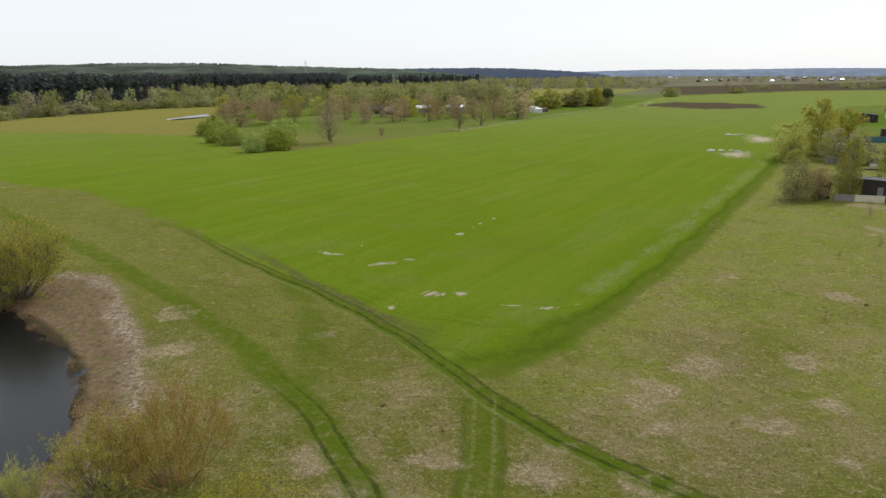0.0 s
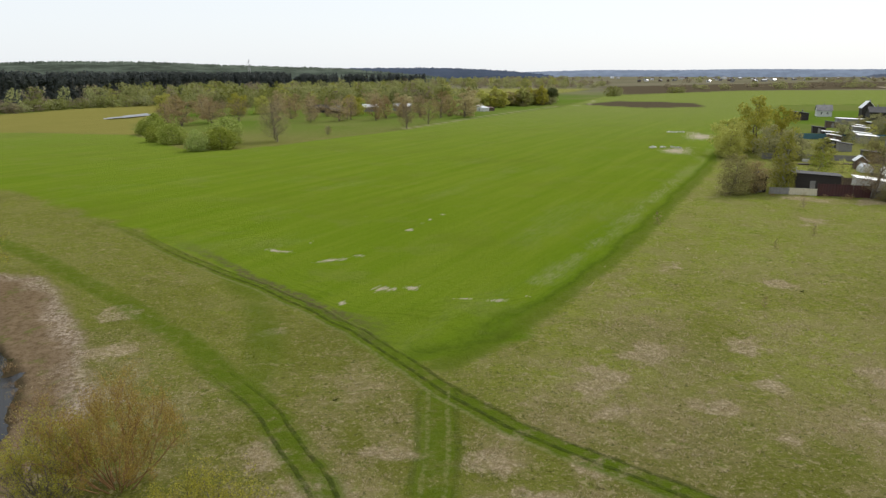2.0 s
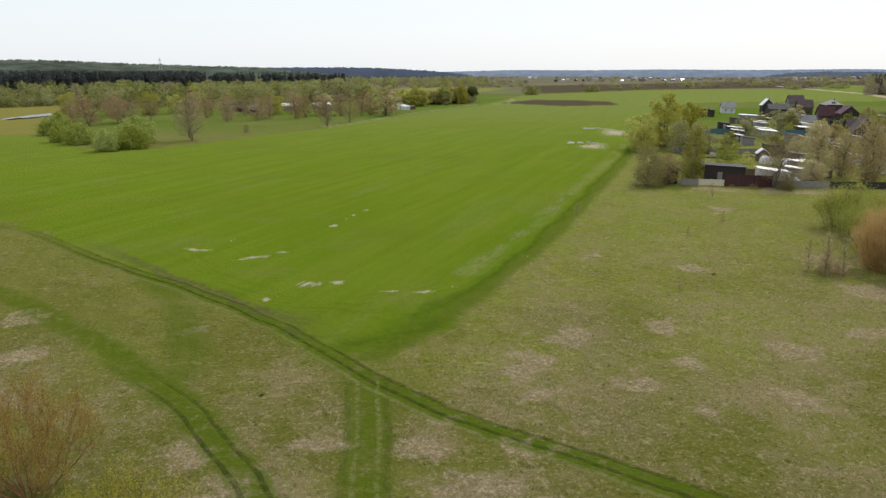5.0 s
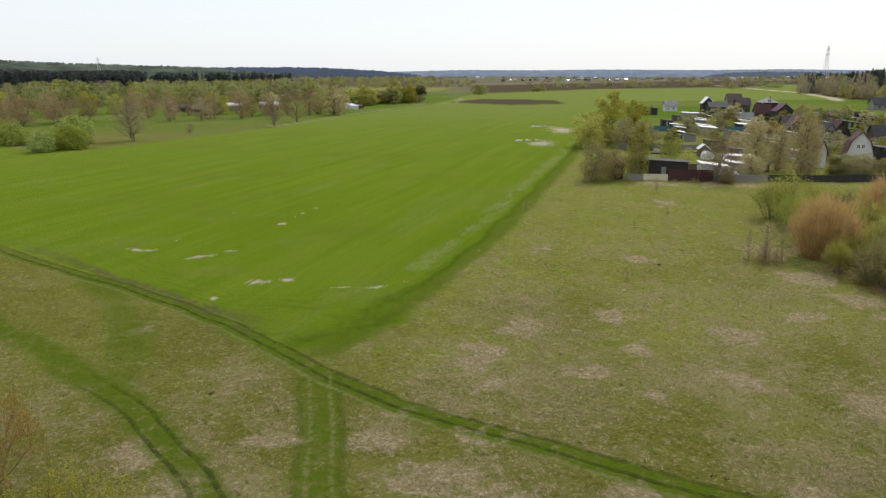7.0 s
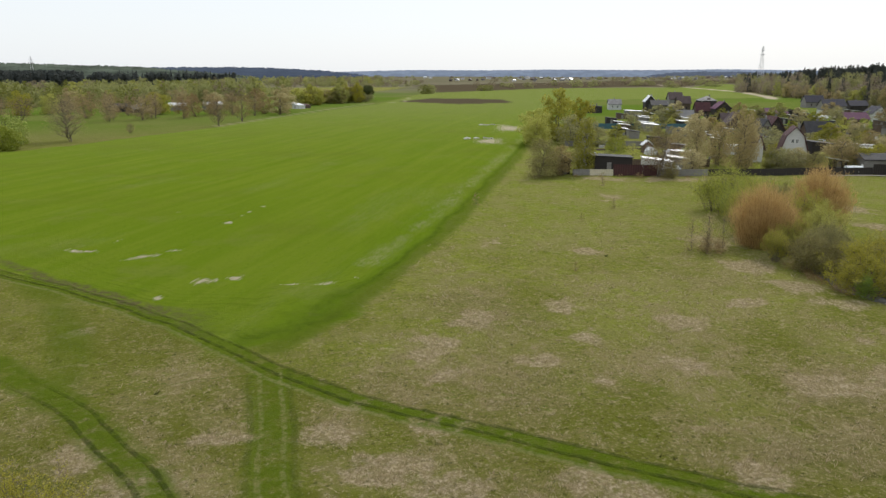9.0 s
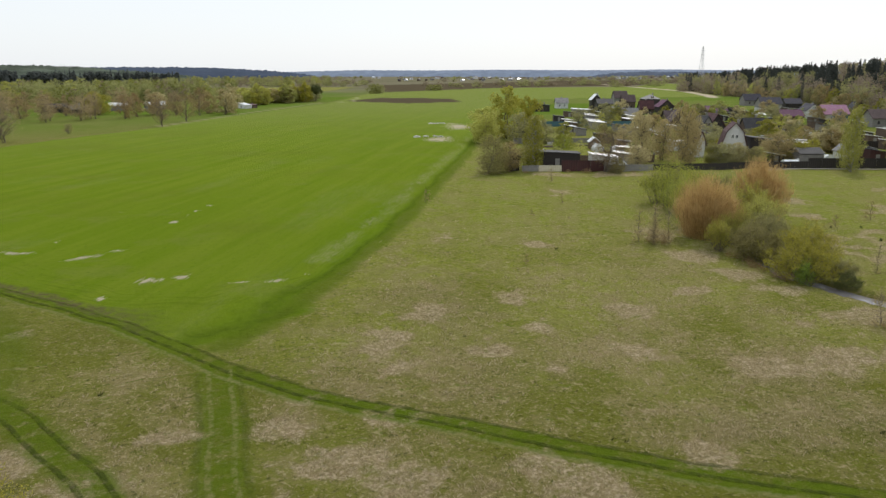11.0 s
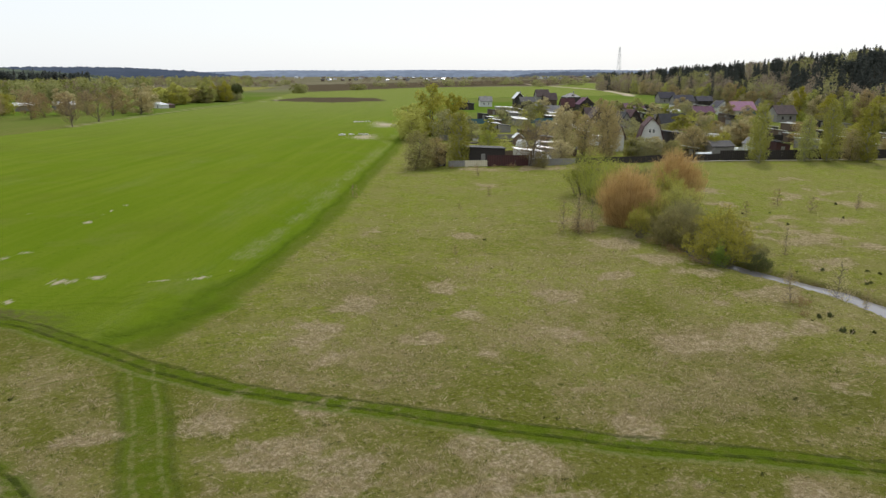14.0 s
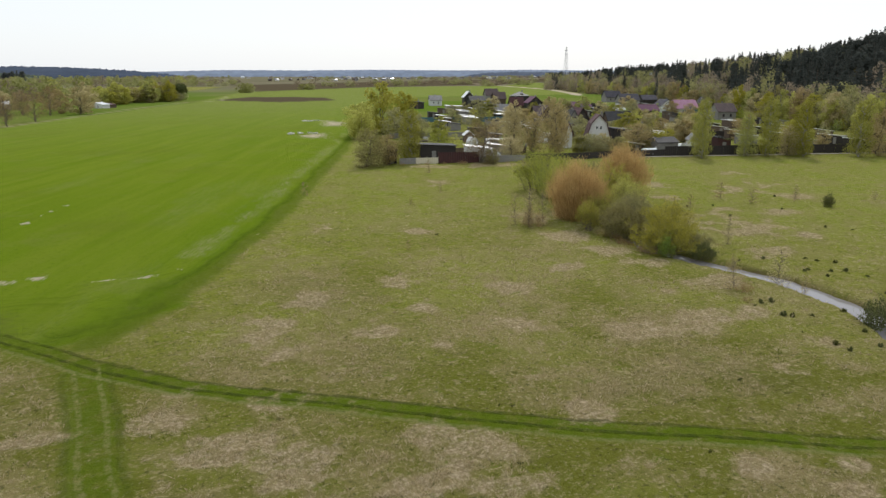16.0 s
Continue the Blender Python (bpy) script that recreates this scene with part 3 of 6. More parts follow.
def meadow(x, y):
    """All masks of the ground's cover at the given places."""
    r = np.hypot(x, y)
    wob = (fractal(x, y, 6, 11, 4) - 0.5) * 3.0 + (fractal(x, y, 0.9, 12, 3) - 0.5) * 0.9
    k = {}
    k["crop_d"] = np.clip(inside(x, y, FIELD) / (1 + 2.6 * step(15, 4, np.hypot(x - 4, y - 47))) / (1 + 2.5 * step(60, 130, r) * step(20, -40, x)) + (fractal(x, y, 6, 11, 3) - 0.5) * 1.6, -9, 9)
    k["crop"] = step(-0.9, 0.9, k["crop_d"])
    wide = (fractal(x, y, 5.0, 13, 1) - 0.5) * 0.36
    d, s = line_distance(x, y, TRACK)
    k["s1"] = np.clip(s + wide, -6, 6)
    k["fade"] = step(125, 60, r)
    d2, s2 = line_distance(x, y, SIDE_TRACK)
    k["s2"] = np.clip(np.where(y > 41.2, 6.0, s2 + wide * 0.6), -6, 6)
    d3, s3 = line_distance(x, y, BANK_TRACK)
    k["s3"] = np.clip(s3 + wide, -6, 6)
    k["fade4"] = 0.84 + 0.12 * step(72, 44, r)
    k["fade3"] = step(48, 36, y)
    d4, _ = line_distance(x, y, LINK_TRACK)
    # rank grass along the field's right-hand margin, greener grass towards the gardens
    d9, s9 = line_distance(x, y, MARGIN)
    k["edge"] = step(4, 2, d9)
    k["track"] = np.maximum(0.6 * step(2.1, 0.3, d4 + wide) * (0.65 + 0.45 * step(0.35, 0.6, fractal(x, y, 2.5, 14, 3))), 0.8 * step(1.6, 0.4, np.abs(s9 + 0.4) + wob * 0.3))
    k["drill"] = step(-24, -8, x) * step(120, 70, r)
    k["patch"] = np.clip((fractal(x, y, 5.5, 28, 4) - 0.5) * 1.5 + (fractal(x, y, 1.5, 29, 3) - 0.5) * 0.9, -0.7, 0.7) * step(190, 100, r)
    k["patch"] = k["patch"] - 0.75 * step(40, 54, y) * step(4, -8, x) * step(230, 160, r) - 0.30 * step(3.4, 1.0, np.abs(k["s1"])) * k["fade"] - 0.25 * step(3.0, 1.0, np.abs(k["s2"])) - 0.40 * step(9, 1, d9 + wob * 1.5) * step(150, 90, r)
    k["lush"] = np.clip(step(36, 74, r + (fractal(x, y, 14, 26, 3) - 0.5) * 40) * 0.9 + 0.5 * step(5, 0.5, d9 + wob) + 0.32 * step(0.54, 0.70, fractal(x, y, 7, 27, 4)), 0, 1) * step(260, 150, r)
    d5, _ = line_distance(x, y, PALE_LINE)
    k["pale"] = 0.85 * step(2.1, 0.2, d5 + (fractal(x, y, 5, 15, 3) - 0.5) * 1.5) * step(0.34, 0.60, fractal(x * 0.84 - y * 0.54, (x * 0.54 + y * 0.84) * 0.3, 1.2, 16, 4))
    k["pale"] = np.maximum(k["pale"], 0.2 * step(0.60, 0.74, fractal(x * 0.84 - y * 0.54, (x * 0.54 + y * 0.84) * 0.25, 5, 17, 4)) * k["crop"] * step(300, 120, r))
    # painted haze: far crop turns paler and yellower, not sparser
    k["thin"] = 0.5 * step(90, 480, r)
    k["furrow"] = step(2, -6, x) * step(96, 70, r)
    # more of that haze, laid on the far crop through the pale mask
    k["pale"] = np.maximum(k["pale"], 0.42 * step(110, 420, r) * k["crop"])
    spot = np.full(np.shape(x), 9.0)
    for sx, sy, a, b, turn in SPOTS:
        c, n = math.cos(radians(turn)), math.sin(radians(turn))
        u, v = (x - sx) * c + (y - sy) * n, -(x - sx) * n + (y - sy) * c
        v = v + np.sin(u * 1.7 / a + sx) * b * 0.5
        spot = np.minimum(spot, np.hypot(u / (a * 1.3), v / (b * 2.0)))
    k["spot"] = np.clip(spot, 0, 3)
    k["soil"] = np.zeros(np.shape(x))
    dry = np.zeros(np.shape(x))
    ragged = (fractal(x, y, 2.4, 19, 4) - 0.5) * 3.4 + (fractal(x, y, 0.6, 18, 2) - 0.5) * 1.0
    for sx, sy, a in DRY:
        dry = np.maximum(dry, step(1.5, 0.2, np.hypot((x - sx) * 0.8, y - sy) / a + ragged))
    k["dry"] = np.clip(1.5 * dry + 0.9 * (fractal(x, y, 9, 20, 4) - 0.44), 0, 1.6) * step(150, 128, r)
    k["lush"] = k["lush"] * (1 - 0.85 * np.clip(dry, 0, 1))
    k["lush"] = np.maximum(k["lush"] * (0.5 + 0.5 * step(-25, 10, x)), step(-8, 8, inside(x, y, FAR_MEADOW)))
    k["fresh"] = 0.85 * step(66, 98, r + (fractal(x, y, 18, 25, 3) - 0.5) * 40) * step(0, 30, x) * step(240, 170, r) * (1 - np.clip(dry, 0, 1))
    k["tan"] = step(-2, 2, inside(x, y, TAN_FIELD) + wob * 2)
    far_out = 1 - k["crop"]
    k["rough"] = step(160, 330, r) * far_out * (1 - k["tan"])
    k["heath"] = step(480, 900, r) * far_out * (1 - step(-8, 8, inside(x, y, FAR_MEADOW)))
    k["rough"] = k["rough"] * (1 - step(-8, 8, inside(x, y, FAR_MEADOW)))
    k["plow"] = np.maximum(step(-2, 2, inside(x, y, FALLOW) + wob), step(-9, 9, inside(x, y, FAR_FALLOW) + wob * 8))
    d6, _ = line_distance(x, y, DIRT_ROAD)
    d7, _ = line_distance(x, y, FAR_ROAD)
    k["soil"] = np.maximum(k["soil"], np.maximum(0.30 * step(1.9, 0.7, d6 + wob * 0.4), step(5, 3, d7)))
    pond = inside(x, y, POND_EDGE)
    k["bank"] = step(-1.1, 1.3, inside(x, y, BANK) + wob * 1.3)
    reach = inside(x, y, BANK) + wob * 1.1
    k["litter"] = step(-0.6, 0.6, reach) * step(3.0, 0.8, reach + (fractal(x, y, 3.5, 24, 3) - 0.5) * 3.4)
    a = np.degrees(np.arctan2(x, y))
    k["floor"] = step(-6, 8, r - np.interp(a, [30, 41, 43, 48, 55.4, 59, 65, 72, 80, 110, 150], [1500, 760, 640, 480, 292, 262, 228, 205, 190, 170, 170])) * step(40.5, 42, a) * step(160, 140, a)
    k["mud"] = step(-0.5, 0.1, pond + wob * 0.3)
    d8, _ = line_distance(x, y, BROOK)
    k["mud"] = np.maximum(k["mud"], 0.8 * step(1.7, 0.9, d8 + wob * 0.2))
    return k


def build_ground():
    az = np.radians(np.concatenate([np.arange(-46, 76, 0.29), np.arange(76, 314, 3.5)]))
    r = [0.5]
    while r[-1] < 4900:
        r.append(r[-1] * (1.05 if r[-1] < 14 else 1.009 if r[-1] < 130 else 1.026))
    r = np.array(r)
    n, k = len(r), len(az)
    x, y = (r[:, None] * np.sin(az)).ravel(), (r[:, None] * np.cos(az)).ravel()
    cover = meadow(x, y)
    rr = np.hypot(x, y)
    on_track = np.maximum.reduce([step(1.6, 0.9, np.abs(cover["s1"])), step(1.6, 0.9, np.abs(cover["s2"])), step(1.8, 0.9, np.abs(cover["s3"]))])
    calm = np.maximum.reduce([cover["crop"] * 0.75, on_track * 0.8, cover["mud"]])
    rough = (fractal(x, y, 0.8, 31, 3) - 0.5) * 0.26 + (fractal(x, y, 3.0, 33, 3) - 0.5) * 0.22
    z = terrain(x, y) + rough * (1 - calm) * step(400, 60, rr) 
    co = np.stack([x, y, z], 1)
    co = np.vstack([co, [[0, 0, z[:k].mean()]]]).astype(np.float32)
    i, j = np.meshgrid(np.arange(n - 1), np.arange(k), indexing="ij")
    a, b = i * k + j, i * k + (j + 1) % k
    quads = np.stack([a, b, b + k, a + k], 2).reshape(-1, 4)[:, ::-1]
    fan = np.stack([np.full(k, n * k), np.arange(k), (np.arange(k) + 1) % k], 1)[:, ::-1]
    me = bpy.data.meshes.new("ground")
    me.vertices.add(len(co))
    me.vertices.foreach_set("co", co.ravel())
    me.loops.add(quads.size + fan.size)
    me.loops.foreach_set("vertex_index", np.concatenate([quads.ravel(), fan.ravel()]).astype(np.int32))
    me.polygons.add(len(quads) + len(fan))
    me.polygons.foreach_set("loop_start", np.concatenate([np.arange(len(quads)) * 4, quads.size + np.arange(len(fan)) * 3]).astype(np.int32))
    me.update(calc_edges=True)
    me.shade_smooth()
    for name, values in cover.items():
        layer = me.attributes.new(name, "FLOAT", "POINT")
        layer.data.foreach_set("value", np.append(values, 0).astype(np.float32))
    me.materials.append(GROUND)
    return tagged(new("ground", me), "flat meadow with dry grass, wheel tracks and a green sown field", "ground", kind="structure")


build_ground()


def gz(x, y):
    return float(terrain(np.array([x]), np.array([y]))[0])


def build_water():
    bm = bmesh.new()
    bm.faces.new([bm.verts.new((x, y, -0.72)) for x, y in [(-130, 0), (-17, 0), (-17, 45), (-36, 75), (-130, 75)]])
    part("water", bm, POND, label="dark still pond water under a bank")
    bpy.data.objects["water"]["kind"] = "structure"
    bpy.data.objects["water"]["category"] = "pond"
    bm = bmesh.new()
    left, right = [], []
    p = np.array(BROOK)
    d = np.gradient(p, axis=0)
    d /= np.linalg.norm(d, axis=1)[:, None]
    for (x, y), (dx, dy) in zip(p, d):
        left.append(bm.verts.new((x - dy * 2.2, y + dx * 2.2, -0.42)))
        right.append(bm.verts.new((x + dy * 2.2, y - dx * 2.2, -0.42)))
    for i in range(len(p) - 1):
        bm.faces.new((right[i], right[i + 1], left[i + 1], left[i]))
    ob = part("water_brook", bm, STREAM, label="narrow brook reflecting the pale sky")
    tagged(ob, category="brook", kind="structure")
    bm = bmesh.new()
    ring = []
    for i in range(28):
        a = 2 * math.pi * i / 28
        k = 1 + 0.25 * math.sin(3 * a + 1) + 0.15 * math.sin(7 * a)
        x, y = -124 + math.cos(a) * 5.0 * k + math.sin(a) * 3.0, 352 + math.sin(a) * 21 * k
        ring.append(bm.verts.new((x, y, gz(-124, 352) + 0.6)))
    bm.faces.new(ring)
    tagged(part("water_puddle", bm, PUDDLE, label="shallow flood water lying in the grassland"), category="puddle", kind="structure")


build_water()

# ---- plants ----
def leaf_quads(rng, centres, size, out=None, bias=1.1):
    """Small three-cornered leaves at the given places; out: the directions that they tend to face."""
    n = len(centres)
    face = rng.normal(size=(n, 3))
    face /= np.linalg.norm(face, axis=1)[:, None]
    if out is not None:
        face = face + out * bias
        face /= np.linalg.norm(face, axis=1)[:, None] + 1e-6
    u = np.cross(face, rng.normal(size=(n, 3)))
    u /= np.linalg.norm(u, axis=1)[:, None] + 1e-6
    v = np.cross(face, u)
    s = (size * rng.uniform(0.6, 1.4, n))[:, None]
    u, v = u * s, v * s * 0.68
    return np.stack([centres - u, centres + u * 0.75 + v, centres + u * 0.75 - v], 1)


def wisps(rng, centres, length, thin=0.13, wild=0.55):
    """Slender upright twig tips."""
    n = len(centres)
    out = centres * np.array([1, 1, 0])
    out = out / (np.linalg.norm(out, axis=1)[:, None] + 1e-6)
    u = out * 0.35 + np.array([0, 0, 0.9]) + rng.normal(size=(n, 3)) * wild
    u /= np.linalg.norm(u, axis=1)[:, None]
    v = np.cross(u, rng.normal(size=(n, 3)))
    v /= np.linalg.norm(v, axis=1)[:, None]
    s = length * rng.uniform(0.6, 1.4, (n, 1))
    return np.stack([centres - u * s + v * s * thin, centres + u * s, centres - u * s - v * s * thin], 1)


def bent(rng, a, b, n=5, wild=0.12):
    """A wavering line from a to b."""
    a, b = np.asarray(a, float), np.asarray(b, float)
    t = np.linspace(0, 1, n)[:, None]
    p = a + (b - a) * t
    p[1:-1] += rng.normal(size=(n - 2, 3)) * np.linalg.norm(b - a) * wild * 0.5
    return p


def broadleaf(seed, h=10.0, w=6.0, low=0.25, lobes=14, leaves=1500, size=0.22, trunks=1, twigs=60, spire=0.0, limbs=True, girth=0.017):
    """A tree of height h and crown width w: bark quads and leaf quads. spire: 0 round, 1 pointed."""
    rng = np.random.RandomState(seed)
    bark, spots, outs = [], [], []
    tips = []
    for k in range(trunks):
        lean = rng.normal(size=2) * (0.05 if trunks == 1 else 0.18) * w
        top = np.array([lean[0], lean[1], h * rng.uniform(0.78, 0.92)])
        foot = np.array([*(rng.normal(size=2) * (0.0 if trunks == 1 else 0.25)), -0.4])
        stem = bent(rng, foot, top, 7, 0.05)
        bark.append(tube_quads(stem, h * girth / trunks ** 0.4, h * 0.004, 6))
        count = max(3, lobes // trunks)
        spin = rng.uniform(0, 6.28)
        for q in range(count):
            g = (q + rng.uniform(0.1, 0.9)) / count
            turn = spin + q * 2.4 + rng.uniform(-0.35, 0.35)
            full = (1 - (2 * g - 0.8) ** 2 / 1.9) ** 0.5
            reach = 0.5 * w * (full * (1 - spire) + spire * (1.0 - 0.85 * g)) * rng.uniform(0.6, 0.95)
            z = h * (low + (0.93 - low) * g) - 0.05 * h * rng.rand()
            end = np.array([stem[3][0] + math.cos(turn) * reach, stem[3][1] + math.sin(turn) * reach, max(0.1 * h, z)])
            i = min(5.9, max(0.4, (end[2] - 0.55 * reach) / h * 6.6))
            start = stem[int(i)] + (stem[min(6, int(i) + 1)] - stem[int(i)]) * (i % 1)
            limb = bent(rng, start, end, 4, 0.15)
            if limbs:
                bark.append(tube_quads(limb, h * 0.006, h * 0.0018, 4 if twigs > 20 else 3))
            tips.append((end, reach, limb))
    tips.append((np.array([0, 0, h * 0.92]), 0.2 * w, None))
    for _ in range(twigs):
        end, reach, limb = tips[rng.randint(len(tips))]
        if limb is None:
            continue
        start = limb[rng.randint(1, 4)]
        out = start + rng.normal(size=3) * np.array([1, 1, 0.7]) * w * 0.11 + np.array([0, 0, h * 0.04])
        bark.append(tube_quads(bent(rng, start, out, 3, 0.1), h * 0.0016, h * 0.0006, 3))
    share = np.array([max(0.3, t[1]) for t in tips])
    share = (share / share.sum() * leaves).astype(int)
    for (end, reach, limb), n in zip(tips, share):
        ball = rng.normal(size=(n, 3))
        ball /= np.linalg.norm(ball, axis=1)[:, None]
        outs.append(ball.copy())
        ball *= rng.uniform(0.25, 1.0, (n, 1)) ** 0.5 * max(0.12 * w, min(0.23 * w, reach * 0.62)) * np.array([1, 1, 0.9])
        c = end + ball
        if limb is not None:
            k = rng.rand(n) < 0.35
            c[k] = limb[rng.randint(1, 4, k.sum())] + ball[k] * 0.7
        spots.append(c)
    spots, out = np.vstack(spots), np.vstack(outs)
    spots[:, 2] = np.clip(spots[:, 2], 0.3, h * 1.02)
    whole = (spots - np.array([0, 0, h * 0.5])) / np.array([w * 0.5, w * 0.5, h * 0.5])
    return np.vstack(bark), leaf_quads(rng, spots, size, out * 0.6 + whole * 0.6)


def shrub(seed, h=5.0, w=6.0, stems=60, leaves=4000, size=0.07, upright=0.5, thick=0.003, wispy=0.45, spread=0.26):
    """A many-stemmed willow bush."""
    rng = np.random.RandomState(seed)
    bark, spots = [], []
    for k in range(stems):
        turn, f = rng.uniform(0, 2 * math.pi), math.sqrt(rng.rand())
        foot = np.array([math.cos(turn) * f * w * spread, math.sin(turn) * f * w * spread, -0.2])
        reach = f * w * 0.5
        top = np.array([math.cos(turn) * reach, math.sin(turn) * reach, h * (1 - (1 - upright) * f ** 2) * rng.uniform(0.72, 1.0)])
        knee = foot + (top - foot) * 0.5 + np.array([0, 0, h * 0.06])
        line = np.vstack([bent(rng, foot, knee, 3, 0.08), bent(rng, knee, top, 4, 0.1)[1:]])
        bark.append(tube_quads(line, h * thick, h * 0.001, 4 if h > 2.5 else 3))
        n = leaves // stems
        t = rng.uniform(0.06, 1.0, n) ** 0.75 * (len(line) - 1.001)
        i = t.astype(int)
        on = line[i] + (line[i + 1] - line[i]) * (t - i)[:, None]
        clump = np.round(t * 1.6) / 1.6
        j = np.minimum(clump.astype(int), len(line) - 2)
        bunch = line[j] + (line[j + 1] - line[j]) * (clump - j)[:, None] + np.stack([np.sin(clump * 7.1 + k), np.cos(clump * 5.3 + k * 2), np.sin(clump * 3.7 + k * 3)], 1) * w * 0.055
        on = np.where((rng.rand(n) < 0.65)[:, None], bunch, on)
        spots.append(on + rng.normal(size=(n, 3)) * w * (0.036 + 0.02 * (1 - t / len(line)))[:, None])
        for _ in range(3):
            a = line[rng.randint(2, len(line) - 1)]
            b = a + rng.normal(size=3) * w * 0.07 + np.array([0, 0, h * 0.12])
            bark.append(tube_quads(np.stack([a, b]), h * 0.0022, h * 0.0008, 3))
    spots = np.vstack(spots)
    spots[:, 2] = np.clip(spots[:, 2], 0.1, h * 1.03)
    pick = rng.rand(len(spots)) < wispy * (0.3 + 0.9 * spots[:, 2] / h)
    out = (spots - np.array([0, 0, h * 0.35])) / np.array([w * 0.5, w * 0.5, h * 0.6])
    return np.vstack(bark), np.vstack([leaf_quads(rng, spots[~pick], size * 0.9, out[~pick]), wisps(rng, spots[pick], size * 2.0)])


def fan_willow(seed, h=5.5, w=8.0, limbs=18, leaves=14000, size=0.05, wispy=0.5):
    """An open willow: limbs fan out from one stool, fork into branches and twigs, buds on the twigs."""
    rng = np.random.RandomState(seed)
    bark, spots = [], []
    per = max(3, leaves // (limbs * 28))
    for k in range(limbs):
        turn, f = k * 2.4 + rng.uniform(-0.3, 0.3), math.sqrt((k + 0.5) / limbs)
        flat = np.array([math.cos(turn), math.sin(turn), 0])
        foot = flat * w * 0.07 * rng.rand() + np.array([0, 0, -0.25])
        tip = flat * f * w * 0.46 + np.array([0, 0, h * (1 - 0.5 * f ** 2) * rng.uniform(0.72, 0.95)])
        knee = foot + (tip - foot) * 0.4 + flat * w * 0.04
        line = np.vstack([bent(rng, foot, knee, 3, 0.08), bent(rng, knee, tip, 5, 0.12)[1:]])
        bark.append(tube_quads(line, h * 0.0085, h * 0.002, 5))
        for b in range(7):
            t = rng.uniform(1.2, 5.8)
            i = int(t)
            a = line[i] + (line[i + 1] - line[i]) * (t - i)
            way = line[i + 1] - line[i]
            way = way / np.linalg.norm(way) + rng.normal(size=3) * 0.5 + np.array([0, 0, 0.45])
            end = a + way / np.linalg.norm(way) * h * rng.uniform(0.16, 0.34)
            arm = bent(rng, a, end, 4, 0.12)
            bark.append(tube_quads(arm, h * 0.0032, h * 0.001, 3))
            for _ in range(4):
                c = arm[rng.randint(1, 4)]
                d = c + (way / np.linalg.norm(way) * 0.5 + rng.normal(size=3) * 0.5 + np.array([0, 0, 0.4])) * h * rng.uniform(0.08, 0.16)
                bark.append(tube_quads(np.stack([c, d]), h * 0.0014, h * 0.0006, 3))
                spots.append(c + (d - c) * rng.uniform(0.1, 1.05, (per, 1)) + rng.normal(size=(per, 3)) * w * 0.018)
    spots = np.vstack(spots)
    spots[:, 2] = np.maximum(spots[:, 2], 0.15)
    pick = rng.rand(len(spots)) < wispy
    out = spots / np.array([w * 0.5, w * 0.5, h * 0.7])
    return np.vstack(bark), np.vstack([leaf_quads(rng, spots[~pick], size, out[~pick], 0.7), wisps(rng, spots[pick], size * 2.0, 0.16)])


def brush_willow(seed, h=7.0, w=6.0, stems=170, tips=15000, length=0.2):
    """A leafless willow: a dense sheaf of straight rods with fine upright twigs."""
    rng = np.random.RandomState(seed)
    bark, spots = [], []
    per = tips // stems
    for k in range(stems):
        turn, f = k * 2.4, math.sqrt((k + 0.5) / stems)
        flat = np.array([math.cos(turn), math.sin(turn), 0])
        foot = flat * f * w * 0.26 + np.array([0, 0, -0.25])
        top = flat * f * w * 0.5 + rng.normal(size=3) * w * 0.03 + np.array([0, 0, h * (1 - 0.42 * f ** 2.5) * rng.uniform(0.72, 1.0)])
        line = bent(rng, foot, top, 5, 0.05)
        bark.append(tube_quads(line, h * 0.0028, h * 0.0008, 3))
        t = (rng.uniform(0.05, 1.0, per) ** 0.8) * 3.999
        i = t.astype(int)
        spots.append(line[i] + (line[i + 1] - line[i]) * (t - i)[:, None] + rng.normal(size=(per, 3)) * w * 0.045 * np.array([1, 1, 0.7]))
    spots = np.vstack(spots)
    spots[:, 2] = np.maximum(spots[:, 2], 0.15)
    return np.vstack(bark), wisps(rng, spots, length, 0.075, 0.3)


def conifer(seed, h=20.0, w=6.0, n=300, size=0.8, pine=False):
    """A spruce of drooping whorls, or a pine with a rounded crown on a bare trunk."""
    rng = np.random.RandomState(seed)
    bark = tube_quads(bent(rng, (0, 0, -0.5), (0, 0, h * 0.97), 4, 0.01), h * 0.011, h * 0.002, 5)
    turn = rng.uniform(0, 2 * math.pi, n)
    flat = np.stack([np.cos(turn), np.sin(turn), 0 * turn], 1)
    if pine:
        ball = rng.normal(size=(n, 3))
        ball /= np.linalg.norm(ball, axis=1)[:, None]
        lump = 0.78 + 0.3 * np.sin(ball[:, 0] * 5 + seed) * np.sin(ball[:, 1] * 4 + seed * 2) * np.sin(ball[:, 2] * 5)
        spots = ball * (lump * rng.uniform(0.6, 1.0, n))[:, None] * np.array([w * 0.5, w * 0.5, h * 0.3]) + np.array([0, 0, h * 0.7])
        out, big = ball, np.full(n, size)
    else:
        f = 0.06 + 0.95 * rng.rand(n) ** 1.25
        whorl = 0.84 + 0.2 * np.sin(f * 62 + seed) + 0.14 * np.sin(turn * 3 + f * 9 + seed)
        r = w * 0.5 * np.clip(1.02 - f, 0, 1) ** 0.8 * whorl * rng.uniform(0.55, 1.0, n)
        spots = flat * r[:, None] + np.stack([0 * f, 0 * f, h * f - 0.16 * r], 1)
        out, big = flat + np.array([0, 0, 0.55]), size * (0.45 + 0.75 * (1 - f))
    return bark, leaf_quads(rng, spots, big, out, 1.2)


STORE = {}


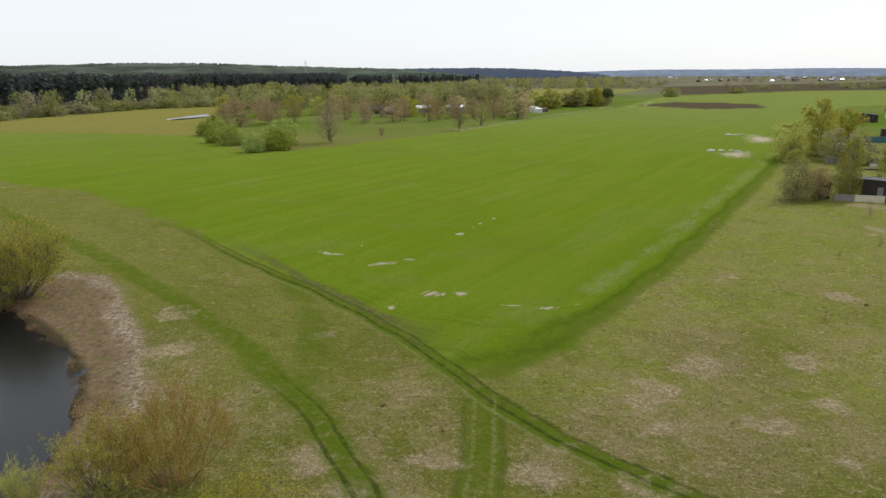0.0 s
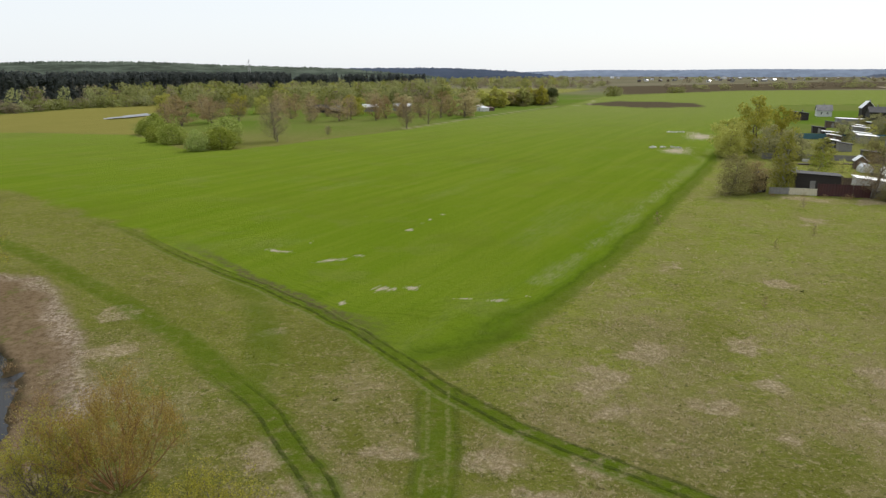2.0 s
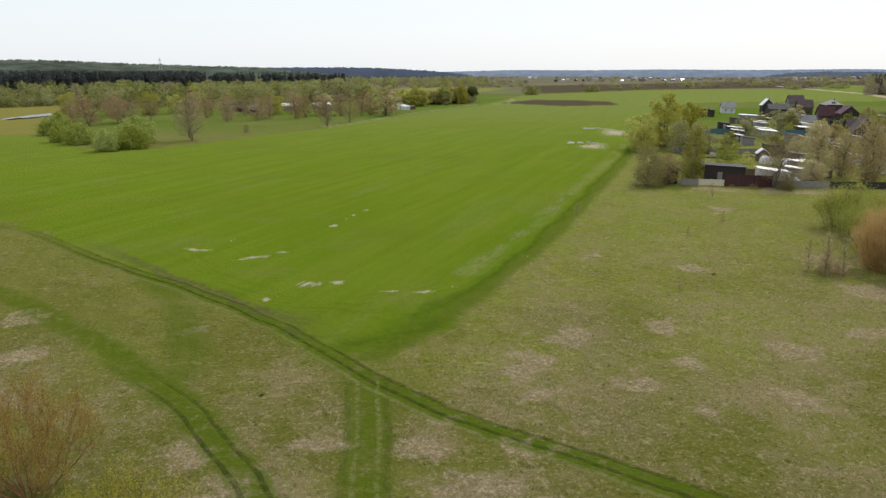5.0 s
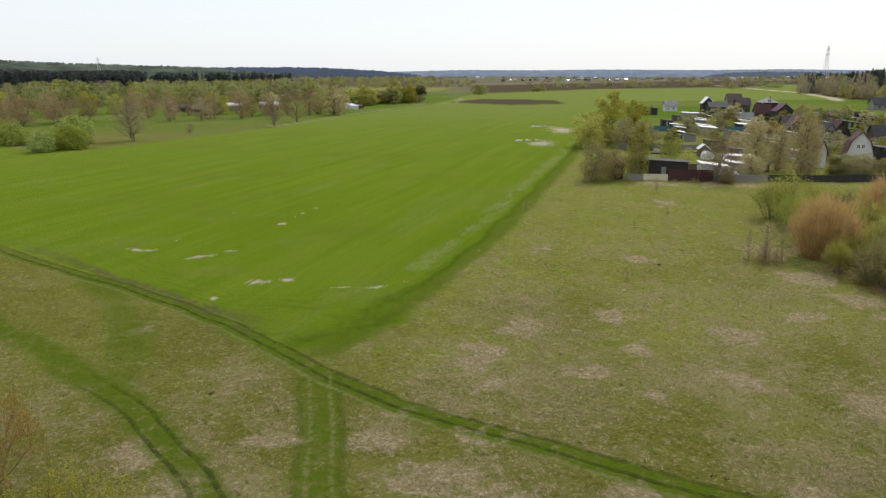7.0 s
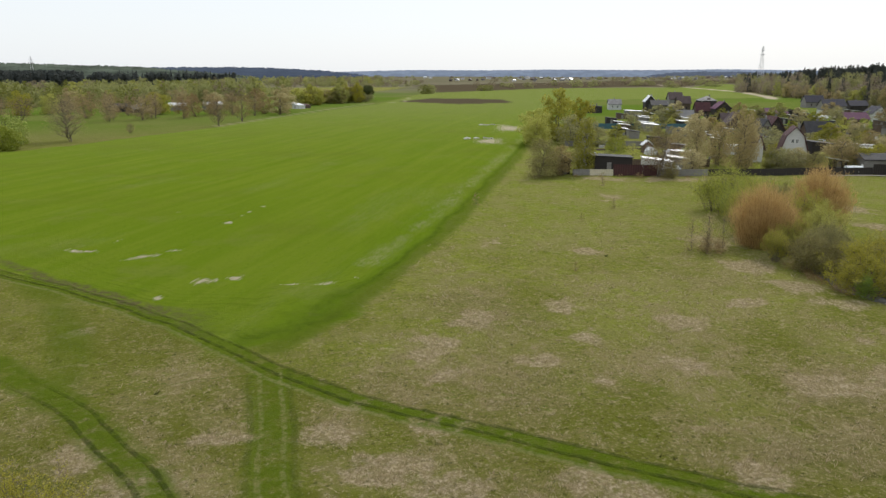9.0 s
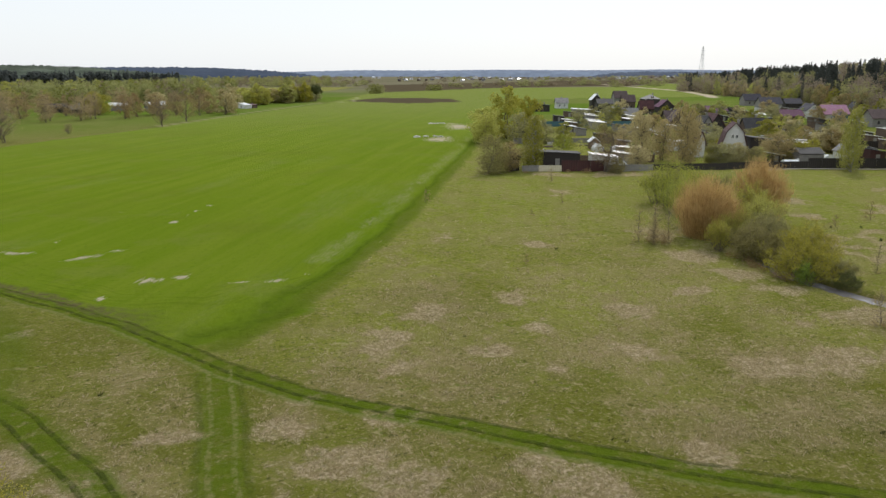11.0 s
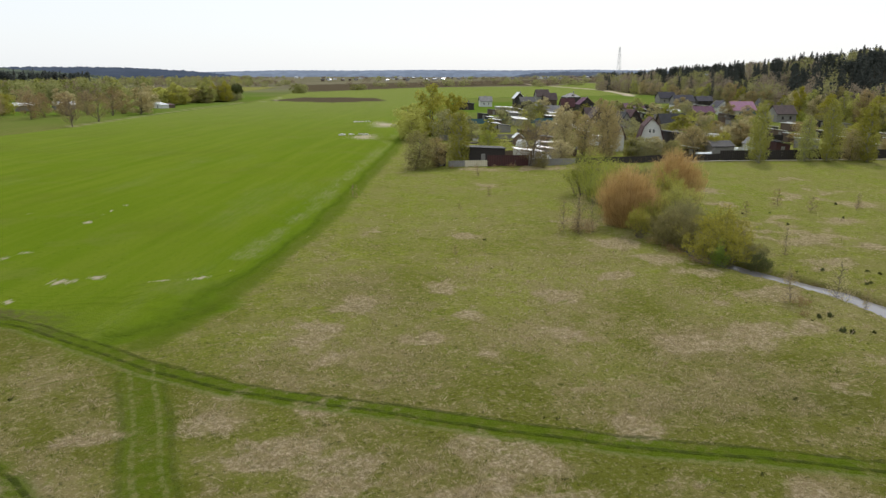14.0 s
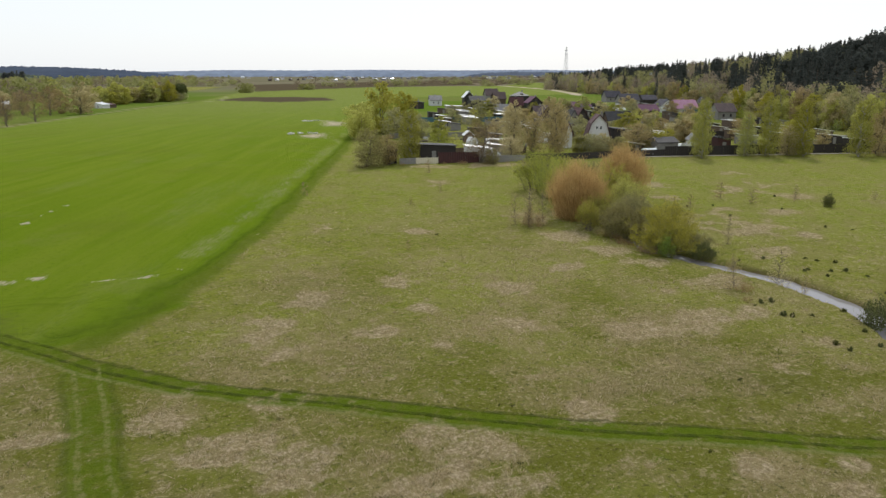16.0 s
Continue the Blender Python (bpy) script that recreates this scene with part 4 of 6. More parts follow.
def kind_of(key, maker, bark, leaf, size):
    """Keeps a plant's two meshes, its two arrays and its true height and width."""
    q = maker
    STORE[key] = (quad_mesh("trunk", q[0], [bark]), quad_mesh("crown", q[1], [leaf]), q, size, bark, leaf)


def plant(name, key, x, y, h, w, turn=None, label="", category="tree", group=""):
    if math.hypot(x, y) > (165 if key[:2] != "ba" else 260) and "mid_" + key in STORE:
        key = "mid_" + key
    tm, cm, _, (h0, w0), _, _ = STORE[key]
    turn = random.uniform(0, 360) if turn is None else turn
    ob = thing(name, pose(x, y, gz(x, y) - 0.05, 0, 0, turn) @ Matrix.Diagonal((w / w0, w / w0, h / h0, 1)), label, category, group)
    for nm, me in (("trunk" if category == "tree" else "stem", tm), ("crown" if category == "tree" else "foliage", cm)):
        p = new(nm, me)
        p.parent = ob
    return ob


def wood(name, spots, label, category="woods", mats=None):
    """Many far trees in one object. spots: key, x, y, h, w."""
    rng = np.random.RandomState(len(spots))
    quads, index, slots = [], [], []
    zs = terrain(np.array([s[1] for s in spots]), np.array([s[2] for s in spots]))
    for (key, x, y, h, w), z in zip(spots, zs):
        _, _, (bark, leaf), (h0, w0), bm_, lm_ = STORE[key]
        a = rng.uniform(0, 2 * math.pi)
        turn = np.array([[math.cos(a), -math.sin(a), 0], [math.sin(a), math.cos(a), 0], [0, 0, 1]])
        for q, mt in ((bark, bm_), (leaf, lm_)):
            if mt not in slots:
                slots.append(mt)
            quads.append((q * np.array([w / w0, w / w0, h / h0])) @ turn.T + np.array([x, y, z - 0.2]))
            index.append(np.full(len(q), slots.index(mt)))
    me = quad_mesh(name, quads, slots, np.concatenate(index))
    return tagged(new(name, me), label, category, kind="stuff")


# kinds: nearer ones finely leaved, farther ones coarser
def kinds(key, seed, bark, leaf, h, w, low, lobes, leaves, size, trunks, twigs, spire=0.0):
    kind_of(key, broadleaf(seed, h, w, low, lobes, leaves, size, trunks, twigs, spire), bark, leaf, (h, w))
    kind_of("mid_" + key, broadleaf(seed, h, w, low, max(12, lobes // 2), int(leaves / 2.1), size * 1.55, trunks, twigs // 6, spire), bark, leaf, (h, w))


for i in range(3):
    kinds(f"willow{i}", 10 + i, BARK, LEAF["willow"], 6, 7, 0.0, 34, 6400, 0.14, 1, 20)
    kinds(f"bare{i}", 20 + i, BARK, LEAF["brown"], 12, 9, 0.24, 44, 5200, 0.085, 2, 420)
    kinds(f"brown{i}", 30 + i, BARK, LEAF["brown"], 10, 6.5, 0.16, 34, 5000, 0.10, 2, 120)
    kinds(f"tan{i}", 40 + i, BARK, LEAF["tan"], 11, 6, 0.10, 40, 6200, 0.135, 2, 60)
    kinds(f"birch{i}", 50 + i, BIRCH_BARK, LEAF["birch"], 12, 5, 0.08, 40, 6200, 0.135, 1, 30, 0.3)
    kinds(f"yellow{i}", 60 + i, BARK, LEAF["vivid"], 11, 7, 0.04, 40, 7400, 0.155, 2, 40, 0.0)
    kinds(f"grey{i}", 70 + i, BARK, LEAF["greygreen"], 8, 6, 0.05, 40, 5600, 0.125, 3, 80)
    kinds(f"fruit{i}", 90 + i, BARK, LEAF[("willow", "greygreen", "yellow")[i]], 4, 3.6, 0.16, 14, 900, 0.11, 1, 20)
    kind_of(f"pine{i}", conifer(85 + i, 12, 8, 1300, 0.36, True), BARK, LEAF["dark"], (12, 8))
    # coarse kinds for woods
    kind_of(f"far_round{i}", broadleaf(110 + i, 12, 9, 0.1, 16, 320, 0.6, 1, 0, 0.0, False), BARK, LEAF["wood"], (12, 9))
    kind_of(f"far_yellow{i}", broadleaf(120 + i, 14, 8, 0.1, 16, 320, 0.58, 1, 0, 0.3, False), BARK, LEAF["wood_yellow"], (14, 8))
    kind_of(f"far_brown{i}", broadleaf(130 + i, 12, 8, 0.1, 16, 300, 0.55, 1, 0, 0.0, False), BARK, LEAF["wood_brown"], (12, 8))
    kind_of(f"far_green{i}", broadleaf(150 + i, 8, 8, 0.05, 16, 320, 0.5, 2, 0, 0.0, False), BARK, LEAF["wood_birch"], (8, 8))
    kind_of(f"slope_leaf{i}", broadleaf(180 + i, 12, 8, 0.05, 24, 860, 0.32, 1, 0, 0.15, False), BIRCH_BARK, LEAF["slope"], (12, 8))
    kind_of(f"slope_twig{i}", broadleaf(190 + i, 12, 8, 0.06, 24, 860, 0.30, 1, 0, 0.05, False), BARK, LEAF["slope_brown"], (12, 8))
    kind_of(f"far_spruce{i}", conifer(160 + i, 22, 6, 380, 0.75), BARK, LEAF["needles"], (22, 6))
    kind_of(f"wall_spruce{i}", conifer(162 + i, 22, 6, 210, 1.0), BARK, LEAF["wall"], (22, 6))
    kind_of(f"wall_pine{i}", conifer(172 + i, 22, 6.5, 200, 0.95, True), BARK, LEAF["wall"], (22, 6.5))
    kind_of(f"far_pine{i}", conifer(170 + i, 22, 6.5, 340, 0.72, True), BARK, LEAF["needles"], (22, 6.5))
kind_of("shrub_orange", fan_willow(201, 5.6, 8.8, 22, 19000, 0.042), TWIG_ORANGE, LEAF["gold"], (5.6, 8.8))
kind_of("shrub_yellow", fan_willow(202, 4, 5, 22, 13000, 0.042, 0.4), BARK, LEAF["yellow"], (4, 5))
kind_of("shrub_bank", fan_willow(203, 7.3, 8, 34, 24000, 0.06, 0.45), BARK, LEAF["yellow"], (7.3, 8))
kind_of("shrub_willow", shrub(204, 6.3, 6.4, 80, 15000, 0.075, 0.5), BARK, LEAF["bright"], (6.3, 6.4))
kind_of("shrub_rust", brush_willow(205, 7.2, 5.5, 170, 22000, 0.23), TWIG_ORANGE, LEAF["orange"], (7.2, 5.5))
kind_of("shrub_grey", shrub(206, 4.4, 5, 60, 13000, 0.072, 0.5, 0.003, 0.3), BARK, LEAF["greygreen"], (4.4, 5))
kind_of("shrub_gold", fan_willow(207, 4.4, 5, 26, 15000, 0.05, 0.5), BARK, LEAF["yellow"], (4.4, 5))
kind_of("shrub_fresh", shrub(208, 2.5, 2, 40, 1800, 0.07, 0.5), BARK, LEAF["fresh"], (2.5, 2))
kind_of("shrub_dark", shrub(209, 2, 2.4, 50, 2500, 0.06, 0.4), BARK, LEAF["dark"], (2, 2.4))
kind_of("sapling", broadleaf(210, 3.6, 1.8, 0.05, 24, 1500, 0.034, 1, 40, 0.2, True, 0.005), BARK, LEAF["tan"], (3.6, 1.6))
kind_of("sapling_thin", broadleaf(211, 2.4, 1.3, 0.1, 14, 600, 0.035, 1, 24, 0.2, True, 0.008), BARK, LEAF["brown"], (2.4, 1.1))
kind_of("brush_low", shrub(212, 1.2, 1.6, 60, 250, 0.05, 0.3), TWIG_ORANGE, LEAF["brown"], (1.2, 1.6))

# bushes on the pond's bank
plant("willow_bush", "shrub_bank", -39.5, 62.7, 7.3, 9.2, 20, "budding yellow-green willow bush on the pond's bank", "bush")
plant("willow_bush", "shrub_grey", -42.5, 61.0, 5.0, 7.5, 60, "grey leafless lower willow bush beside the pond", "bush")
plant("willow_bush", "shrub_orange", -13.7, 31.4, 5.5, 7.4, 0, "wide orange-twigged willow bush beside the pond", "bush")
plant("willow_bush", "shrub_yellow", -8.3, 26.0, 3.5, 5.4, 0, "low bright yellow-green willow bush on the meadow", "bush")
plant("willow_bush", "shrub_yellow", -16.6, 30.6, 3.9, 5.2, 80, "yellow-green willow bush at the water's edge", "bush")
plant("willow_bush", "shrub_yellow", -20.3, 29.6, 2.6, 2.4, 40, "thin yellowish willow shoots at the water's edge", "bush")
plant("dead_brush", "brush_low", -21.6, 41.2, 1.3, 1.8, 0, "heap of dark dead branches on the bank", "brush")
plant("dead_brush", "brush_low", -20.6, 39.3, 1.0, 1.6, 90, "low dark dead brush on the bank", "brush")
for x, y, h, w in [(-22.0, 36.6, 0.8, 1.2), (-21.5, 33.6, 0.7, 1.4), (-24.6, 43.8, 0.6, 1.0), (-28.8, 49.0, 0.7, 1.3), (-32.6, 53.4, 0.6, 1.2), (-20.4, 36.0, 0.9, 1.6), (-19.6, 33.4, 1.1, 1.9), (-22.6, 40.0, 0.9, 1.6), (-23.4, 41.6, 0.5, 1.4), (-25.8, 45.4, 0.5, 1.2), (-30.6, 51.2, 0.6, 1.4), (-34.4, 55.6, 0.5, 1.3), (-21.0, 35.0, 0.6, 1.5), (-19.2, 35.2, 0.8, 1.4), (-36.5, 58.6, 0.9, 2.2), (-40.5, 61.6, 1.0, 2.6)]:
    plant("dead_brush", "brush_low", x, y, h, w, None, "low brown dead brush at the water's edge", "brush", "dead brush by the pond")
plant("dead_brush", "brush_low", -27.0, 47.6, 1.0, 1.1, 90, "tuft of old reeds standing in the pond", "brush")
plant("dead_brush", "brush_low", -38.5, 60.8, 0.9, 3.4, 10, "fallen dark branches under the bank bush", "brush")

# bushes along the brook
for key, x, y, h, w, label in [
    ("shrub_willow", 64.5, 74.5, 6.4, 8.8, "round green willow bush beside the brook"), ("shrub_willow", 61.5, 69.0, 5.4, 4.6, "yellow-green willow bush beside the brook"),
    ("shrub_rust", 55.0, 57.2, 7.2, 6.8, "rust-orange leafless willow bush beside the brook"), ("shrub_rust", 66.5, 61.2, 8.2, 6.6, "tall rust-orange willow bush beside the brook"),
    ("shrub_gold", 61.0, 58.5, 5.4, 7.4, "yellow budding willow bush between two orange ones"), ("shrub_gold", 58.5, 63.5, 5.6, 4.5, "yellow-green willow bush in the thicket"),
    ("shrub_grey", 52.6, 48.2, 4.4, 5.4, "dense grey-green willow bush beside the brook"), ("shrub_gold", 51.7, 51.9, 3.3, 2.7, "small yellow-green willow bush on the brook's edge"),
    ("shrub_grey", 56.0, 50.0, 4.6, 4.5, "grey-green willow bush in the brook thicket"), ("shrub_gold", 51.4, 41.8, 4.2, 6.2, "pale yellow-green willow bush over the brook"),
    ("shrub_gold", 54.0, 43.5, 4.2, 5.6, "pale yellowish willow bush over the brook"), ("shrub_fresh", 50.0, 40.3, 2.5, 1.9, "small fresh green bush at the brook's bend"),
    ("shrub_dark", 52.6, 38.4, 1.8, 2.5, "low dark green bush beside the brook"), ("shrub_dark", 47.6, 20.9, 3.0, 2.8, "dark grey-green bush over the brook"),
    ("shrub_gold", 56.5, 54.0, 4.4, 5.0, "yellow-green willow bush in the brook thicket"), ("shrub_gold", 60.0, 54.5, 4.6, 5.0, "pale yellow willow bush in the brook thicket"), ("shrub_willow", 68.0, 72.0, 5.0, 6.0, "green willow bush behind the thicket"), ("shrub_grey", 54.5, 40.5, 1.9, 3.2, "low grey-green willow bush over the brook"), ("shrub_grey", 68.5, 68.5, 5.0, 5.0, "grey-green willow bush behind the thicket")]:
    plant("willow_bush", key, x, y, h, w, None, label, "bush", "bushes along the brook")
for x, y, h, w in [(51.5, 30.4, 3.7, 1.9), (46.0, 30.6, 2.7, 1.5), (48.0, 57.3, 4.4, 2.6), (46.8, 58.2, 3.8, 1.5), (49.2, 56.4, 4.0, 1.5), (47.5, 56.6, 3.2, 1.2), (48.7, 58.2, 3.6, 1.4), (58.5, 40.0, 3.0, 1.2), (50.3, 33.8, 1.8, 0.8), (49.5, 27.0, 1.6, 0.7)]:
    plant("sapling_tree", "sapling", x, y, h, w, None, "thin budding sapling near the brook", "tree", "saplings near the brook")
for x, y, h, w in [(80.1, 56.7, 2.4, 1.2), (80.4, 52.2, 2.2, 1.5), (85.6, 49.7, 2.5, 1.1), (88, 51, 1.6, 0.9), (72, 55, 1.8, 1.0), (95, 44.5, 1.5, 1), (34.5, 88, 2.0, 1.1), (51.5, 80.5, 1.7, 0.9), (31.5, 55, 1.1, 0.6), (43.5, 75, 1.2, 0.7), (76, 76, 1.4, 0.8), (60.5, 98, 2.4, 1.2), (84, 95.5, 2.0, 1.4)]:
    plant("sapling_tree", "sapling_thin", x, y, h, w, None, "leafless thin sapling standing in the meadow", "tree", "saplings in the meadow")
plant("small_bush", "shrub_dark", 85.7, 45.5, 2.0, 1.7, 0, "small dark green bush in the meadow", "bush")
for x, y, w in [(48.4, 57.0, 3.6), (46.4, 29.9, 1.6), (44.5, 28.3, 0.8)]:
    plant("dead_brush", "brush_low", x, y, 0.6 * w, w, None, "low pinkish-brown dead brush in the meadow", "brush", "dead brush in the meadow")

rng = np.random.RandomState(3)
for i in range(16):
    t = i / 15
    x, y = (49.6 + 4 * t + rng.uniform(-0.7, 0.5), 41.5 + 15 * t) if i < 9 else (62 + 20 * (i - 9) / 6 + rng.uniform(-1, 1), 108.8 - 8.6 * (i - 9) / 6 + rng.uniform(-0.8, 0.4))
    w = rng.uniform(1.0, 2.2)
    plant("dead_brush", "brush_low", x, y, 0.5 * w, w, None, "low pinkish-brown dead brush at the brook's edge" if i < 9 else "brown dead brush before the garden fence", "brush", "dead brush in the meadow")

# trees at the near corner of the gardens
for key, x, y, h, w, label in [
    ("grey0", 55.6, 110.4, 6.9, 5.2, "grey-green half-bare tree at the garden fence"), ("tan0", 59.7, 110.8, 5.6, 4.6, "tan budding tree at the garden fence"), ("birch0", 65.2, 111.5, 10.5, 4.6, "slender yellow-green poplar behind the fence"),
    ("yellow0", 82.5, 166, 9.2, 8.0, "wide yellow-green tree at the field's edge"), ("yellow1", 79.0, 160, 8.2, 6.0, "yellow-green tree at the field's edge"), ("yellow2", 91.0, 170, 14.2, 8.6, "tall yellow-green tree at the field's edge"), ("yellow0", 98.5, 174, 11.5, 7.0, "tall yellow-green tree behind the corner"),
    ("grey1", 89.3, 160, 7.8, 7.4, "grey-brown half-bare tree at the corner"), ("grey2", 93, 155, 6.2, 6.0, "grey half-bare tree at the corner"),
    ("bare0", 75.2, 104.2, 8.0, 7.4, "half-bare apple tree at the fence"), ("tan1", 89.6, 112, 11.2, 4.8, "tall tan budding birch in the gardens"), ("tan2", 93.0, 104.5, 12.0, 5.0, "tall tan budding birch behind the thicket"), ("tan0", 95.5, 113, 8.6, 4.6, "tan budding tree in the gardens"),
    ("tan1", 98, 108, 10.5, 4.2, "tan budding birch in the gardens"), ("grey0", 103.3, 103, 4.2, 6.4, "grey-green orchard tree at the fence"), ("fruit0", 82, 129, 4.6, 5.0, "green orchard tree in a garden"), ("grey1", 76.2, 101.4, 3.0, 2.8, "yellow-green bush at the fence"),
    ("grey2", 118.5, 104, 6.0, 6.5, "budding orchard tree beside a dark shed"), ("yellow1", 121.5, 100, 5.0, 4.0, "yellow-green orchard tree beside a shed"), ("tan2", 83.5, 105.5, 4.6, 4.5, "half-bare bush at the fence"), ("fruit1", 66.5, 116, 4.0, 4.5, "grey half-bare orchard tree in a garden"),
    ("grey1", 100.2, 102.4, 4.6, 5.0, "grey-green half-bare tree before a white house"), ("tan0", 105.6, 103.6, 4.4, 4.4, "tan budding tree before a white house"), ("fruit2", 109.0, 101.6, 3.4, 4.0, "yellow-green orchard tree before a white house"), ("tan2", 113.6, 101.8, 6.2, 6.4, "wide tan budding tree beside a dark shed"), ("yellow1", 117.0, 99.6, 4.6, 3.6, "yellow-green tree beside a dark shed")]:
    plant("garden_tree", key, x, y, h, w, None, label, "tree", "trees round the gardens")
# birches along the gravel path
for key, x, y, h, w in [("birch1", 116.6, 87.5, 12.2, 4.2), ("birch2", 126.1, 84.8, 9.2, 4.2), ("birch0", 129.8, 82.6, 12.4, 4.4), ("birch0", 134.3, 77.4, 11.4, 4.6), ("birch2", 144.6, 72.0, 11.6, 4.8), ("tan1", 149.5, 70.5, 9.6, 4.8), ("tan0", 133.8, 80.5, 6.4, 4.0), ("birch0", 155, 66, 13.0, 6.0), ("birch2", 121.5, 92, 7.5, 3.6), ("yellow2", 138.5, 83, 7.0, 4.4), ("birch1", 163, 62, 13.5, 6.5)]:
    plant("birch_tree", key, x, y, h, w, None, "tall budding birch with yellow-green leaves along the path" if key[0] == "b" else "tan budding tree along the path", "tree", "birches along the path")

# grove across the field
for key, x, y, h, w, label in [
    ("willow0", -81.7, 242, 4.6, 5.4, "round fresh green willow on the field's edge"), ("willow1", -61.9, 208, 5.8, 8.6, "round grey-green willow on the field's edge"), ("willow2", -69.7, 215, 4.7, 5.4, "small round willow on the field's edge"), ("willow0", -50.5, 188, 5.5, 5.8, "round yellow-green willow on the field's edge"),
    ("willow1", -45.1, 193.5, 5.8, 8.6, "round bright green willow on the field's edge"), ("willow2", -46.7, 206, 7.6, 10.6, "wide yellow-green willow behind the field's edge"), ("willow0", -77.3, 240, 7.0, 8.0, "round green willow behind the field's edge"),
    ("bare0", -33.3, 211.5, 12.6, 10.2, "tall leafless brown tree with a forked trunk"), ("bare2", -20.8, 236, 3.2, 2.8, "small brown bush in the grassland"), ("bare1", 5.9, 258, 10.0, 6.6, "leafless brown tree on the field's edge"), ("bare2", 14.9, 280, 10.0, 8.0, "leafless brown tree on the field's edge"),
    ("brown0", -79.7, 281, 9.8, 14, "broad brown budding tree in the grove"), ("brown1", -89.8, 295, 8.8, 7, "brown budding tree in the grove"), ("brown2", -72, 298, 9.0, 11, "brown budding tree in the grove"), ("brown0", -88, 350, 9, 11, "brown budding tree in the grove"), ("bare1", -63.9, 307, 9.8, 9, "leafless brown tree in the grove"),
    ("brown1", -44, 322, 9, 10, "brown budding tree in the grove"), ("bare0", -38.7, 343, 9.2, 9.4, "leafless brown tree in the grove"), ("bare2", 22.4, 318, 9.8, 9.2, "leafless brown tree in the row"), ("tan0", 32.7, 320, 11.4, 9, "tan budding tree in the row"), ("brown2", 13.8, 330, 9.6, 9, "brown budding tree in the row"),
    ("brown0", -2, 319, 9.2, 8, "brown budding tree in the row"), ("bare1", -23, 351, 9.4, 9.4, "leafless brown tree in the row"), ("brown1", 6, 325, 9.6, 8, "brown budding tree in the row"), ("tan1", 27, 333, 10.2, 8, "tan budding tree in the row"), ("tan2", 39, 345, 10.5, 9, "tan budding tree in the row"), ("yellow0", -17, 340, 9.5, 9, "yellow-green tree in the row")]:
    plant("grove_tree", key, x, y, h, w, None, label, "tree", "trees across the field")
rng = np.random.RandomState(4)
for i in range(34):
    x, y = rng.uniform(-125, 30), rng.uniform(285, 400)
    if line_distance(np.array([x]), np.array([y]), DIRT_ROAD)[0][0] < 8 or inside(np.array([x]), np.array([y]), FIELD)[0] > -6 or inside(np.array([x]), np.array([y]), TAN_FIELD)[0] > 0:
        continue
    key = ("brown", "bare", "brown", "tan", "yellow", "brown")[i % 6] + str(i % 3)
    plant("grove_tree", key, x, y, rng.uniform(8, 11.5), rng.uniform(6, 9), None, "brown budding tree in the grove" if key[0] == "b" else "tan budding tree in the grove" if key[0] == "t" else "yellow-green tree in the grove", "tree", "trees across the field")
rng = np.random.RandomState(5)
for i in range(26):
    t = i / 25
    x, y = 47 + 62 * t + rng.uniform(-3, 3), 396 + 66 * t + rng.uniform(-6, 14)
    key = ("tan", "yellow", "birch", "yellow", "grey")[i % 5] + str(i % 3) if i < 20 else f"pine{i % 3}" if i % 2 else "grey0"
    plant("row_tree", key, x, y, rng.uniform(8, 11.5) if i % 6 else 12.5, rng.uniform(7, 11), None, "budding tree in the row beside the dirt road" if key[0] != "p" else "dark round pine at the end of the row", "tree", "row beside the dirt road")

# ---- woods far off ----
rng = np.random.RandomState(11)


def polar(a, r):
    return r * math.sin(radians(a)), r * math.cos(radians(a))


spots = []
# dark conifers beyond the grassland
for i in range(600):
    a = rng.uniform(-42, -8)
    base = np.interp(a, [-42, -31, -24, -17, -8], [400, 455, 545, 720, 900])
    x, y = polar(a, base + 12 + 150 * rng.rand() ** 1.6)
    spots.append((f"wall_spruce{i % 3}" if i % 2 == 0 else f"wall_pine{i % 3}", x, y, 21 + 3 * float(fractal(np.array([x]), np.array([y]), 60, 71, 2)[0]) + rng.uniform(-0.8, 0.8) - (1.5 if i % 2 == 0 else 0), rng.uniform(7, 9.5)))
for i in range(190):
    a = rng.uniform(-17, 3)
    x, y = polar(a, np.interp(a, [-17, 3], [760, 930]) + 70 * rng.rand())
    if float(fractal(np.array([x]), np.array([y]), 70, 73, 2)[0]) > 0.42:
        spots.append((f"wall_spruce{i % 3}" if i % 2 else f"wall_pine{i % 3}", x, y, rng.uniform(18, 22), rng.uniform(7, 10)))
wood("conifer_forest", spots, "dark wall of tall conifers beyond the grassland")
# light green thickets before them
spots = []
for i in range(190):
    a = rng.uniform(-42, -14)
    base = np.interp(a, [-42, -31, -24, -14], [340, 385, 455, 500])
    x, y = polar(a, base + 34 * rng.rand())
    spots.append((("far_green", "far_round", "far_green", "far_brown", "far_brown")[i % 5] + str(i % 3), x, y, rng.uniform(4.0, 7.5) if i % 9 else 13, rng.uniform(6, 11)))
wood("thicket_band", spots, "budding green and brown thickets before the conifers")
